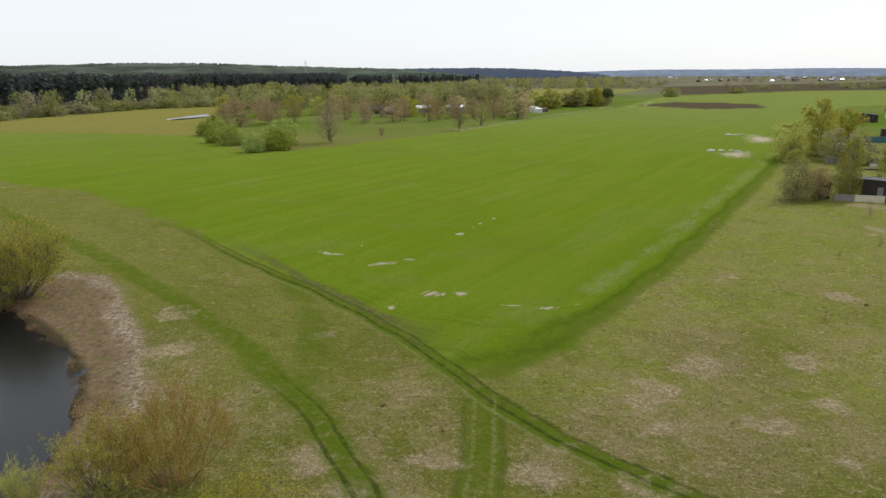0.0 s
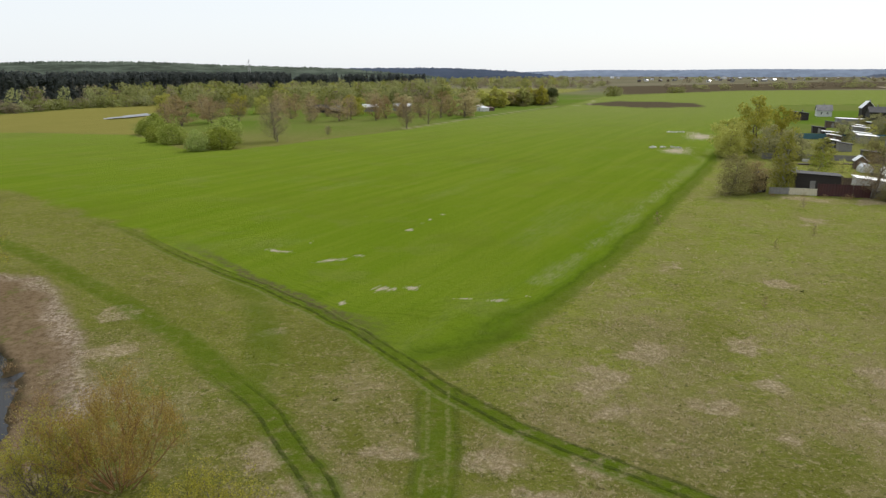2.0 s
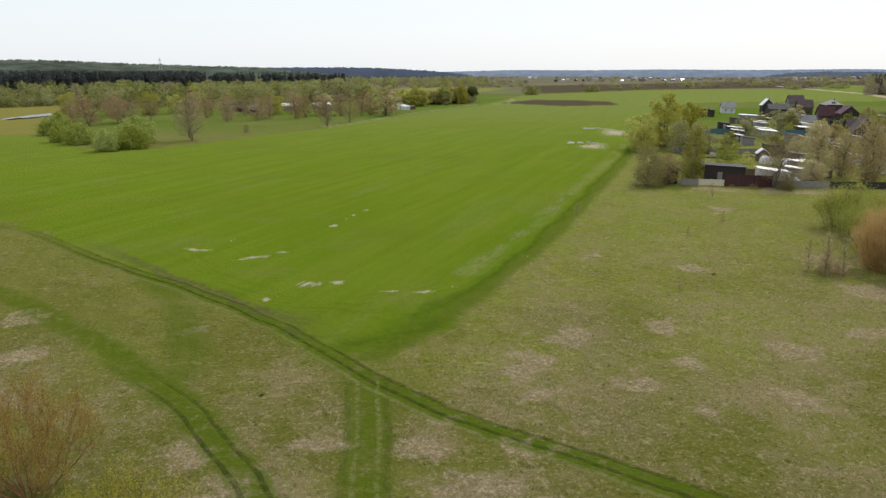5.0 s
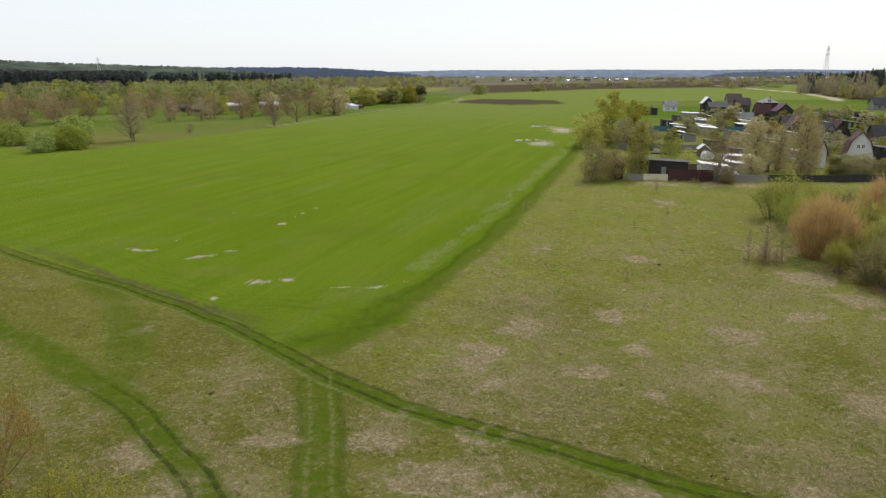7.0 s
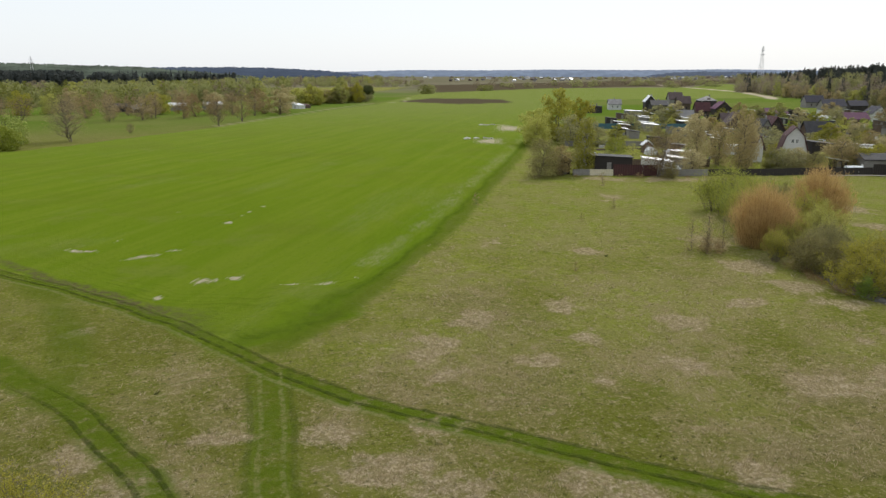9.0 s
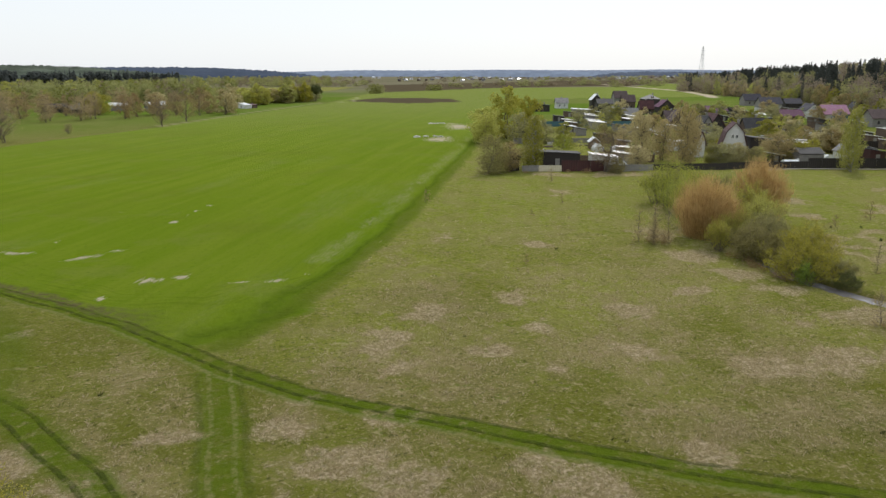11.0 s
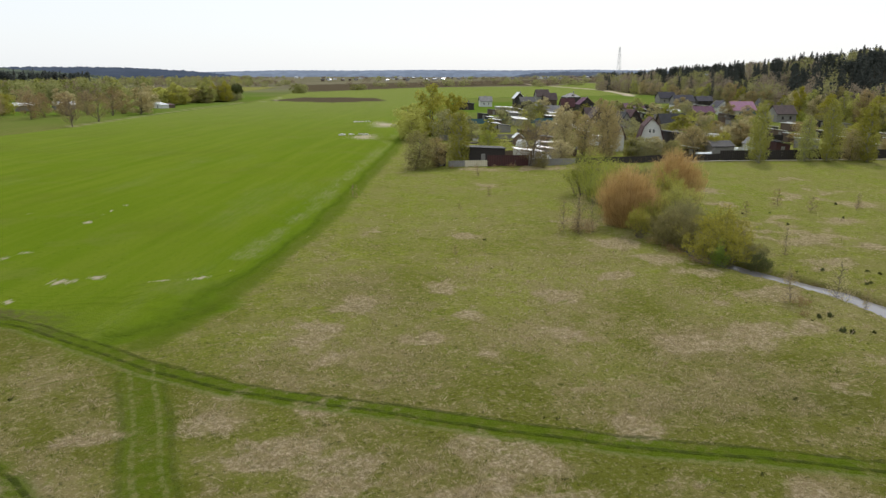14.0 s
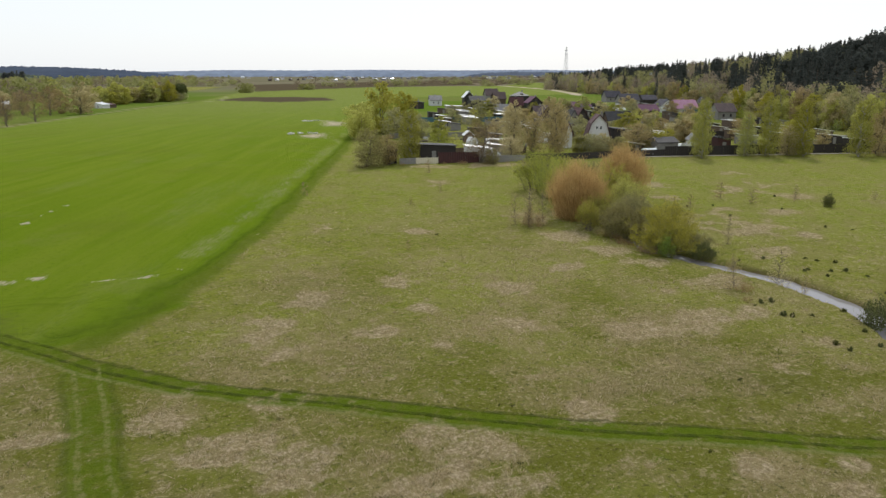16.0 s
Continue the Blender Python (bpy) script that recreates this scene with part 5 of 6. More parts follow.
# mixed woods behind the farm
spots = []
for i in range(780):
    a = rng.uniform(-22, 14)
    lo = np.interp(a, [-22, -14, -5, 2, 8, 14], [470, 430, 450, 480, 620, 900])
    x, y = polar(a, lo + 1000 * rng.rand() ** 1.7)
    if inside(np.array([x]), np.array([y]), TAN_FIELD)[0] > -5 or inside(np.array([x]), np.array([y]), FIELD)[0] > -8 or inside(np.array([x]), np.array([y]), FAR_MEADOW)[0] > 0:
        continue
    spots.append((("far_round", "far_yellow", "far_brown", "far_round", "far_green", "far_round")[i % 6] + str(i % 3), x, y, rng.uniform(8, 14), rng.uniform(8, 13)))
wood("mixed_woods", spots, "budding mixed woods behind the farm")
# scattered hedges in the far plain
spots = []
for i in range(560):
    a = rng.uniform(8, 48)
    r = 900 + 2000 * rng.rand()
    x, y = polar(a, r)
    if fractal(np.array([x]), np.array([y]), 260, 44, 3)[0] < 0.47:
        continue
    spots.append((("far_round", "far_brown", "far_brown", "far_round")[i % 4] + str(i % 3), x, y, rng.uniform(5, 10), rng.uniform(9, 20)))
for x, y, w in [(187, 600, 17), (193, 606, 12), (275, 684, 16), (284, 690, 12)]:
    spots.append(("far_green1", x, y, 8.5 if x < 200 else 6.5, w * 0.7))
    spots.append(("far_round2", x + 5, y + 4, 7.5 if x < 200 else 6, w * 0.6))
wood("plain_hedges", spots, "hedges and lone bushes scattered over the plain")
# wooded slope behind the gardens
spots = []
for i in range(940):
    a = 41 + 29 * rng.rand()
    edge = np.interp(a, [41, 43, 48, 55.4, 59, 65, 72, 80, 90], [720, 640, 480, 292, 262, 228, 205, 190, 180])
    deep = rng.rand()
    r = edge + 4 + deep * np.interp(a, [41, 48, 60, 90], [380, 330, 190, 170])
    x, y = polar(a, r)
    clump = float(fractal(np.array([x]), np.array([y]), 26, 74, 2)[0])
    dark = rng.rand() < (0.12 if deep < 0.10 else 0.35 if deep < 0.25 else 0.95) * (0.5 if a < 45.5 else 1.0) if a < 51.5 else rng.rand() < (0.30 if deep < 0.13 else 0.95 if clump < 0.56 else 0.3)
    key = (f"far_pine{i % 3}" if i % 4 == 0 and deep > 0.3 else f"far_spruce{i % 3}") if dark else ("slope_leaf", "slope_twig", "slope_leaf", "slope_twig")[i % 4] + str(i % 3)
    spots.append((key, x, y, rng.uniform(13.0, 15.4) * (0.85 + 0.25 * float(fractal(np.array([x]), np.array([y]), 40, 72, 2)[0])) if dark else rng.uniform(9.5, 13.5), rng.uniform(5.2, 7.0) if dark else rng.uniform(7.5, 11.5)))
wood("slope_forest", spots, "mixed forest of dark spruces and budding birches on a slope")
for i in range(64):
    a = 43.5 + 33 * i / 63 + rng.uniform(-0.3, 0.3)
    edge = np.interp(a, [41, 43, 48, 55.4, 59, 65, 72, 80], [720, 640, 480, 292, 262, 228, 205, 190])
    x, y = polar(a, edge - 4 + rng.uniform(-5, 8))
    key = ("birch", "tan", "yellow", "tan", "grey", "brown", "birch", "yellow")[rng.randint(8)] + str(i % 3)
    label = {"b": "budding yellow-green birch at the forest's edge" if key[1] == "i" else "brown budding tree at the forest's edge", "t": "tan budding tree at the forest's edge", "y": "yellow-green tree at the forest's edge", "g": "grey-green tree at the forest's edge"}[key[0]]
    plant("forest_tree", key, x, y, rng.uniform(7.5, 12.5), rng.uniform(5, 8), None, label, "tree", "trees at the forest's edge")


# ---- ridges on the horizon ----
def ridge(name, near, far, outline, colour, seed, label, teeth=1.0):
    """A wooded ridge: outline gives azimuth and height of its crest above the plain."""
    m, tree, add, put = shader(name)
    at = add("NewGeometry", 0)
    n1 = noise_of(add, at, 0.013, 8.0, 0.8)
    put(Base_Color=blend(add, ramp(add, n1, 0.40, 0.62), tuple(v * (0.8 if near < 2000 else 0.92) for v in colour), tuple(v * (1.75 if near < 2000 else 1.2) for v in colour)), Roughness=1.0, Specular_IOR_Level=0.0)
    az = np.radians(np.arange(outline[0][0], outline[-1][0], 0.05))
    top = np.interp(np.degrees(az), [p[0] for p in outline], [p[1] for p in outline])
    smooth = top
    top = top + (fractal(np.degrees(az) * 8, az * 0, 1.0, seed, 4) - 0.5) * 5 * teeth + (fractal(np.degrees(az) * 40, az * 0, 1.0, seed + 3, 2) - 0.5) * 5 * teeth
    rings = [(near, -12 + 0 * top), (near * 1.01, smooth * 0.35 - 4), (near + (far - near) * 0.5, smooth * 0.78), (near + (far - near) * 0.9, smooth - 7), (far, top), (far * 1.02, top - 25)]
    co = np.array([[r * math.sin(a), r * math.cos(a), z] for r, zs in rings for a, z in zip(az, zs)])
    k = len(az)
    faces = [(i * k + j, i * k + j + 1, (i + 1) * k + j + 1, (i + 1) * k + j) for i in range(len(rings) - 1) for j in range(k - 1)]
    me = bpy.data.meshes.new(name)
    me.from_pydata(co.tolist(), [], [f[::-1] for f in faces])
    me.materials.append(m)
    me.shade_smooth()
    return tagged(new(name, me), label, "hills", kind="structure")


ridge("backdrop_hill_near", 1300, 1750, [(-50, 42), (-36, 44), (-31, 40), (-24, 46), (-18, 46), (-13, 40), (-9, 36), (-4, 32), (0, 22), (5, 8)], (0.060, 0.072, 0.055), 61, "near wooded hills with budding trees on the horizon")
# the three farther ridges get bluer, paler base colours that paint distance haze
ridge("backdrop_hill_blue", 2900, 3300, [(-12, 12), (-7, 26), (-3, 42), (2, 44), (6, 40), (9.5, 28), (11, 20), (13, 8)], (0.060, 0.075, 0.105), 63, "long wooded hill on the horizon, painted blue with haze", 1.2)
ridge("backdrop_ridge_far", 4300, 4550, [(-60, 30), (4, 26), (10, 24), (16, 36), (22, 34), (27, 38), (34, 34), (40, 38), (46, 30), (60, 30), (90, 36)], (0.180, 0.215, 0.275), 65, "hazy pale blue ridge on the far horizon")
ridge("backdrop_ridge_wood", 3300, 3500, [(34.5, 4), (36.5, 20), (38.5, 24), (42.5, 20), (46, 6)], (0.085, 0.100, 0.130), 67, "dark wooded rise on the far horizon, tinted by painted haze")

# ---- gardens with summer houses ----
LINE = -23.0


def prism(bm, outline, y0, y1):
    """A solid with the given x-z outline from y0 to y1."""
    a = [bm.verts.new((x, y0, z)) for x, z in outline]
    b = [bm.verts.new((x, y1, z)) for x, z in outline]
    bm.faces.new(a)
    bm.faces.new(b[::-1])
    for i in range(len(a)):
        j = (i + 1) % len(a)
        bm.faces.new((a[j], a[i], b[i], b[j]))


def roof_slab(bm, x0, z0, x1, z1, y0, y1, thick=0.14):
    dx, dz = x1 - x0, z1 - z0
    d = math.hypot(dx, dz)
    nx, nz = -dz / d * thick, dx / d * thick
    if nz < 0:
        nx, nz = -nx, -nz
    prism(bm, [(x0, z0), (x1, z1), (x1 + nx, z1 + nz), (x0 + nx, z0 + nz)], y0, y1)


def window(parent, x, y, z, w, h, face="front", trim=None):
    """A framed pane proud of a wall."""
    trim = trim or FRAME_WHITE
    bm = bmesh.new()
    t = 0.09
    for x0, x1, z0, z1 in ((-w / 2, w / 2, -h / 2, -h / 2 + t), (-w / 2, w / 2, h / 2 - t, h / 2), (-w / 2, -w / 2 + t, -h / 2 + t, h / 2 - t), (w / 2 - t, w / 2, -h / 2 + t, h / 2 - t), (-0.03, 0.03, -h / 2 + t, h / 2 - t)):
        add_box(bm, x0, x1, -0.05, 0.0, z0, z1)
    fr = part("window", bm, trim, parent)
    fr.matrix_basis = pose(x, y, z, 0, 0, {"front": 0, "left": -90, "right": 90}[face])
    bm = bmesh.new()
    add_box(bm, -w / 2 + t * 0.8, w / 2 - t * 0.8, -0.025, -0.005, -h / 2 + t * 0.8, h / 2 - t * 0.8)
    part("pane", bm, GLASS, fr)


def house(x, y, w, l, eave, top, wall, roof, shape="gable", turn=LINE, label="", category="house", group="summer houses", windows=True, gable_mat=None):
    """A summer house: its front gable faces local -y. shape: gable, gambrel, hip or shed (single slope)."""
    ob = thing("summer_house" if category == "house" else "garden_shed", pose(x, y, gz(x, y), 0, 0, turn), label, category, group)
    o = 0.35 if category == "house" else 0.2
    h = w / 2
    bm = bmesh.new()
    if shape == "gambrel":
        kx, kz = h * 0.66, eave + (top - eave) * 0.62
        out = [(-h, -0.6), (h, -0.6), (h, eave), (kx, kz), (0, top), (-kx, kz), (-h, eave)]
    elif shape == "hip":
        out = [(-h, -0.6), (h, -0.6), (h, eave), (-h, eave)]
    elif shape == "shed":
        out = [(-h, -0.6), (h, -0.6), (h, eave), (-h, top)]
    else:
        out = [(-h, -0.6), (h, -0.6), (h, eave), (0, top), (-h, eave)]
    prism(bm, out, 0, l)
    part("wall", bm, WALL[wall], ob)
    bm = bmesh.new()
    if shape == "gambrel":
        roof_slab(bm, -h - 0.15, eave - 0.25, -kx, kz, -o, l + o)
        roof_slab(bm, h + 0.15, eave - 0.25, kx, kz, -o, l + o)
        roof_slab(bm, -kx, kz + 0.01, 0, top, -o, l + o)
        roof_slab(bm, kx, kz + 0.01, 0, top, -o, l + o)
    elif shape == "hip":
        vs = [bm.verts.new(v) for v in ((-h - o, -o, eave), (h + o, -o, eave), (h + o, l + o, eave), (-h - o, l + o, eave), (0, l * 0.4, top), (0, l * 0.6, top))]
        for f in ((0, 1, 4), (1, 2, 5, 4), (2, 3, 5), (3, 0, 4, 5), (3, 2, 1, 0)):
            bm.faces.new([vs[i] for i in f])
    elif shape == "shed":
        roof_slab(bm, -h - o, top + 0.02, h + o, eave + 0.02, -o, l + o)
    else:
        s = (top - eave) / h
        roof_slab(bm, -h - o, eave - s * o, 0, top, -o, l + o)
        roof_slab(bm, h + o, eave - s * o, 0, top, -o, l + o)
    part("roof", bm, ROOF[roof], ob)
    if windows and category == "house":
        n = 2 if w > 4.5 else 1
        trim = FRAME_WHITE if wall in ("white", "cream") else WALL["brown"]
        for i in range(n):
            window(ob, (i - (n - 1) / 2) * w * 0.42, -0.002, 1.5, 0.9, 1.1, trim=trim)
        if top > 4.8:
            for dx in (-0.4, 0.4):
                window(ob, dx, -0.002, eave + (top - eave) * 0.42, 0.62, 0.85, trim=trim)
        for i in range(2):
            window(ob, -h - 0.002, l * (0.3 + 0.4 * i), 1.5, 0.8, 1.1, "left", trim)
            window(ob, h + 0.002, l * (0.3 + 0.4 * i), 1.5, 0.8, 1.1, "right", trim)
        bm = bmesh.new()
        add_box(bm, -0.42, 0.42, -0.05, 0.0, 0.05, 2.05)
        add_box(bm, -0.6, 0.6, -0.9, 0.0, -0.3, 0.05)
        d = part("door", bm, WALL["brown"], ob)
        d.matrix_basis = pose(w * 0.02, -0.002, 0)
        bm = bmesh.new()
        add_box(bm, w * 0.12, w * 0.12 + 0.45, l * 0.45, l * 0.45 + 0.45, top - 1.2, top + 0.65)
        part("chimney", bm, WALL["grey"], ob)
    elif category != "house":
        bm = bmesh.new()
        add_box(bm, -0.4, 0.4, -0.04, 0.0, 0.05, min(1.9, eave - 0.1))
        part("door", bm, WALL["grey"], ob)
    return ob


SHED = dict(category="shed", group="garden sheds")
house(107.0, 115.0, 1.6, 5, 3.2, 5.2, "white", "maroon", label="narrow white wing with a steep maroon roof", windows=False)
house(111.8, 110.8, 4.8, 4.6, 2.5, 7.2, "white", "maroon", "gambrel", turn=-36, label="white boarded house with a dark red gambrel roof")
house(141, 149.7, 4.2, 7, 2.0, 5.8, "grey", "dark", label="grey summer house with a steep dark roof")
house(146.5, 152, 4.6, 7, 2.6, 6.2, "dark", "maroon", label="dark summer house with a steep maroon roof")
house(156.4, 143.5, 6.0, 7, 2.2, 5.4, "brown", "dark", label="brown summer house with a steep dark roof", turn=LINE + 90)
house(119.8, 110.6, 5.4, 6, 3.4, 4.0, "dark", "dark", "shed", label="large dark boarded shed with a flat roof", **SHED)
house(119.7, 97.3, 4.6, 4.5, 2.3, 3.2, "grey", "dark", label="grey shed with a dark sheet roof at the fence", turn=LINE + 90, **SHED)
house(130.2, 92.5, 3.0, 4, 2.3, 2.8, "red", "dark", "shed", label="maroon boarded shed at the fence", **SHED)
house(127.2, 96.0, 2.6, 4, 2.2, 3.4, "white", "grey", label="small white shed with a grey roof", **SHED)
house(142.6, 121.7, 6.8, 3, 1.5, 1.9, "white", "white", "shed", label="long low shed with a bright zinc roof", **SHED)
house(216.5, 198, 11.5, 4, 1.9, 2.6, "white", "white", "shed", label="long shed with a bright zinc roof", **SHED)
house(221, 226, 6, 8, 2.4, 4.2, "brown", "purple", label="low house with a plum sheet roof", turn=LINE + 90)
house(309, 292, 7, 9, 3, 6.2, "grey", "navy", label="grey house with a navy sheet roof", turn=LINE + 90)
house(283, 255, 7, 10, 3, 5.8, "grey", "navy", label="grey house with a navy sheet roof", turn=LINE + 90)
house(301, 259, 6, 8, 2.6, 4.8, "dark", "navy", label="dark house with a navy sheet roof", turn=LINE + 90)
house(220, 188.5, 6, 8, 2.2, 4.2, "brown", "purple", label="house with a wide plum sheet roof", turn=LINE + 90)
house(248, 206, 6, 7, 2.6, 5.2, "white", "navy", label="white house with a navy gable roof")
house(237, 184, 7, 9, 2.8, 5.8, "cream", "pink", label="cream house with a faded pink roof", turn=LINE + 90)
house(228, 176.5, 3.6, 4, 2.3, 3.6, "teal", "navy", label="small teal garden shed", **SHED)
house(272, 204, 4.6, 6, 2.8, 5.6, "dark", "dark", label="dark tall summer house")
house(226, 159, 6.2, 7, 3, 5.6, "grey", "brown", label="house with a grey-brown sheet roof", turn=LINE + 90)
house(171, 287, 6.5, 5, 2.8, 3.6, "dark", "dark", "shed", label="dark flat-roofed house at the gardens' edge")
house(199, 310, 5.5, 6, 2.8, 5.0, "white", "grey", label="white house with a grey slate roof", turn=LINE + 90)
house(205.5, 294, 4.8, 6, 4.6, 7.2, "dark", "white", label="tall dark house with a bright zinc roof")
house(205, 281.5, 7.2, 7, 3.4, 5.4, "dark", "dark", label="dark house with a dark sheet roof", turn=LINE + 90)
house(250, 330, 7, 7, 4, 7.5, "grey", "brown", label="grey two-storey house with a brown roof", turn=LINE + 90)
house(221.5, 286, 5.6, 6, 4, 7.0, "brown", "brown", label="brown two-storey house with a steep roof", turn=LINE + 90)
house(222, 273, 7.4, 7.4, 5.4, 7.4, "dark", "grey", "hip", label="dark tall house with a pale hipped roof")
house(203, 240, 6.2, 7, 3.6, 6.2, "dark", "purple", label="dark house with a plum roof")
house(166, 223.5, 5.0, 7, 2.6, 5.2, "grey", "grey", label="grey summer house with a slate roof and dark gable")
house(173, 221, 4.4, 6, 2.4, 4.4, "grey", "grey", label="grey house wing with a slate roof", turn=LINE + 90)
house(161.5, 207, 6.2, 4, 2.0, 2.7, "cream", "white", "shed", label="shed with a bright white roof", **SHED)
house(150, 216, 5.5, 3, 2.0, 2.6, "grey", "white", "shed", label="shed with a pale zinc roof", **SHED)
house(78.3, 108.3, 5.0, 3.4, 1.9, 2.5, "white", "white", "shed", label="white shed with a bright zinc roof at the fence", **SHED)
house(85, 111.0, 4.0, 3.0, 1.8, 2.3, "grey", "white", "shed", label="low shed with a zinc roof at the fence", **SHED)
house(61.0, 111.8, 1.9, 2.4, 2.5, 3.2, "dark", "dark", label="small dark outhouse at the fence", **SHED)
house(69.5, 110.8, 8.2, 3.6, 2.7, 3.1, "dark", "dark", "shed", label="dark weathered shed behind the fence", **SHED)
house(88.0, 152.5, 3.4, 3.0, 2.2, 3.0, "dark", "dark", "shed", label="dark shed beneath trees", **SHED)
house(101, 158.5, 1.5, 1.5, 1.9, 2.5, "dark", "dark", label="black outhouse in a garden", **SHED)
house(96.5, 138.0, 2.2, 2.2, 1.7, 2.6, "brown", "white", label="small garden hut with a white roof", **SHED)
house(108.5, 150.5, 5.2, 3.0, 1.7, 2.1, "dark", "dark", "shed", label="low black shed in a garden", **SHED)

for x, y, w, l, wall in [(152.4, 196.3, 5.6, 5.0, "dark"), (133.4, 189.2, 4.7, 5.0, "grey"), (174.9, 259.3, 9.3, 5.0, "grey"), (133.1, 113.9, 6.8, 3.2, "brown"), (213.2, 194.4, 12.5, 4.5, "grey"),
                         (159.6, 97.2, 4.1, 3.4, "red"), (147.0, 97.9, 4.0, 3.0, "grey"), (91.9, 119.5, 3.9, 2.6, "grey"), (189.4, 130.8, 5.0, 4.5, "brown")]:
    house(x, y, w, l, 1.9, 2.3, wall, "white", "shed", label=f"low {wall if wall != 'red' else 'maroon'} shed with a bright zinc roof", **SHED)

# smaller houses and sheds that fill the plots
rng = np.random.RandomState(23)
u, v = Vector((math.cos(radians(LINE)), math.sin(radians(LINE)))), Vector((-math.sin(radians(LINE)), math.cos(radians(LINE))))
taken = [(o.location.x, o.location.y) for o in bpy.data.objects if o.name.startswith(("summer_house", "garden_shed"))]
for row in range(-4, 15):
    for col in range(-2, 18):
        p = Vector((96, 122)) + u * (col * 12.5 + rng.uniform(-3.5, 3.5)) + v * (row * 12.5 + rng.uniform(-3.5, 3.5))
        x, y = p
        a, r = math.degrees(math.atan2(x, y)), math.hypot(x, y)
        limit = np.interp(a, [25, 36, 43, 48, 55.4, 59, 65], [260, 330, 400, 420, 275, 245, 212])
        if a < 31.5 or r > limit - 8 or a > 66 or (x - 113.5) * 0.423 + (y - 94) * 0.906 < 4.5 or min(math.hypot(x - tx, y - ty) for tx, ty in taken) < 7.5 or (a < 37 and r < 195) or (a < 41 and r < 150):
            continue
        taken.append((x, y))
        pick = rng.rand()
        if pick < 0.2 and r > 240 and 38 < a < 43:
            rf = ("dark", "brown", "navy", "grey", "maroon", "dark")[rng.randint(6)]
            wl = ("brown", "grey", "white", "dark", "dark")[rng.randint(5)]
            names = {"dark": "dark", "brown": "brown", "navy": "navy", "grey": "grey", "maroon": "maroon", "white": "bright zinc", "cream": "cream"}
            house(x, y, rng.uniform(4.6, 6), rng.uniform(5, 7), 2.3, rng.uniform(4.2, 5.8), wl, rf, turn=LINE + 90 * rng.randint(2), label=f"{names[wl] if wl != 'white' else 'white'} summer house with a {names[rf]} roof among gardens")
        else:
            rf = ("white", "grey", "white", "dark", "white", "dark")[rng.randint(6)]
            house(x, y, rng.uniform(2.6, 4.6), rng.uniform(2.2, 3.4), 1.7, 2.2, ("grey", "brown", "white", "dark", "dark")[rng.randint(5)], rf, "shed", label=f"garden shed with a {'bright zinc' if rf == 'white' else rf} roof", **SHED)


def greenhouse(x, y, w, l, turn, label="arched greenhouse covered with pale film"):
    ob = thing("greenhouse", pose(x, y, gz(x, y), 0, 0, turn), label, "greenhouse", "greenhouses")
    bm = bmesh.new()
    arc = [(math.cos(a) * w / 2, 0.1 + math.sin(a) * w * 0.62) for a in np.linspace(0, math.pi, 9)]
    prism(bm, [(w / 2, -0.3)] + arc + [(-w / 2, -0.3)], 0, l)
    part("film_cover", bm, FILM, ob)
    for k in range(int(l / 1.5) + 1):
        bm = bmesh.new()
        y0 = min(l - 0.03, k * 1.5)
        for (ax, az_), (bx, bz) in zip(arc, arc[1:]):
            roof_slab(bm, ax * 1.004, az_ * 1.004, bx * 1.004, bz * 1.004, y0, y0 + 0.05, 0.04)
        part("hoop", bm, STEEL, ob)
    bm = bmesh.new()
    add_box(bm, -0.4, 0.4, -0.04, 0.0, 0.0, 1.7)
    part("door", bm, FRAME_WHITE, ob)
    return ob


greenhouse(99.5, 125.0, 2.8, 6.5, LINE + 90)
greenhouse(94.0, 132.5, 2.4, 3.5, LINE)
greenhouse(118, 116, 2.8, 5, LINE + 90)
greenhouse(150, 134, 2.8, 6, LINE + 90)
greenhouse(123.5, 97.5, 2.4, 4, LINE, "low white film tunnel beside a grey shed")
greenhouse(176, 162, 2.8, 6, LINE + 90)
greenhouse(185, 205, 2.8, 6, LINE)
greenhouse(139, 165, 2.8, 5, LINE + 90)
greenhouse(146.3, 128.8, 2.4, 4, LINE + 90, "low arched tunnel of white film")
greenhouse(112.6, 95.6, 2.2, 2.8, LINE + 90, "low white film tunnel behind the fence")
greenhouse(79.4, 104.6, 2.4, 3, LINE, "small arched greenhouse with pale film at the fence")


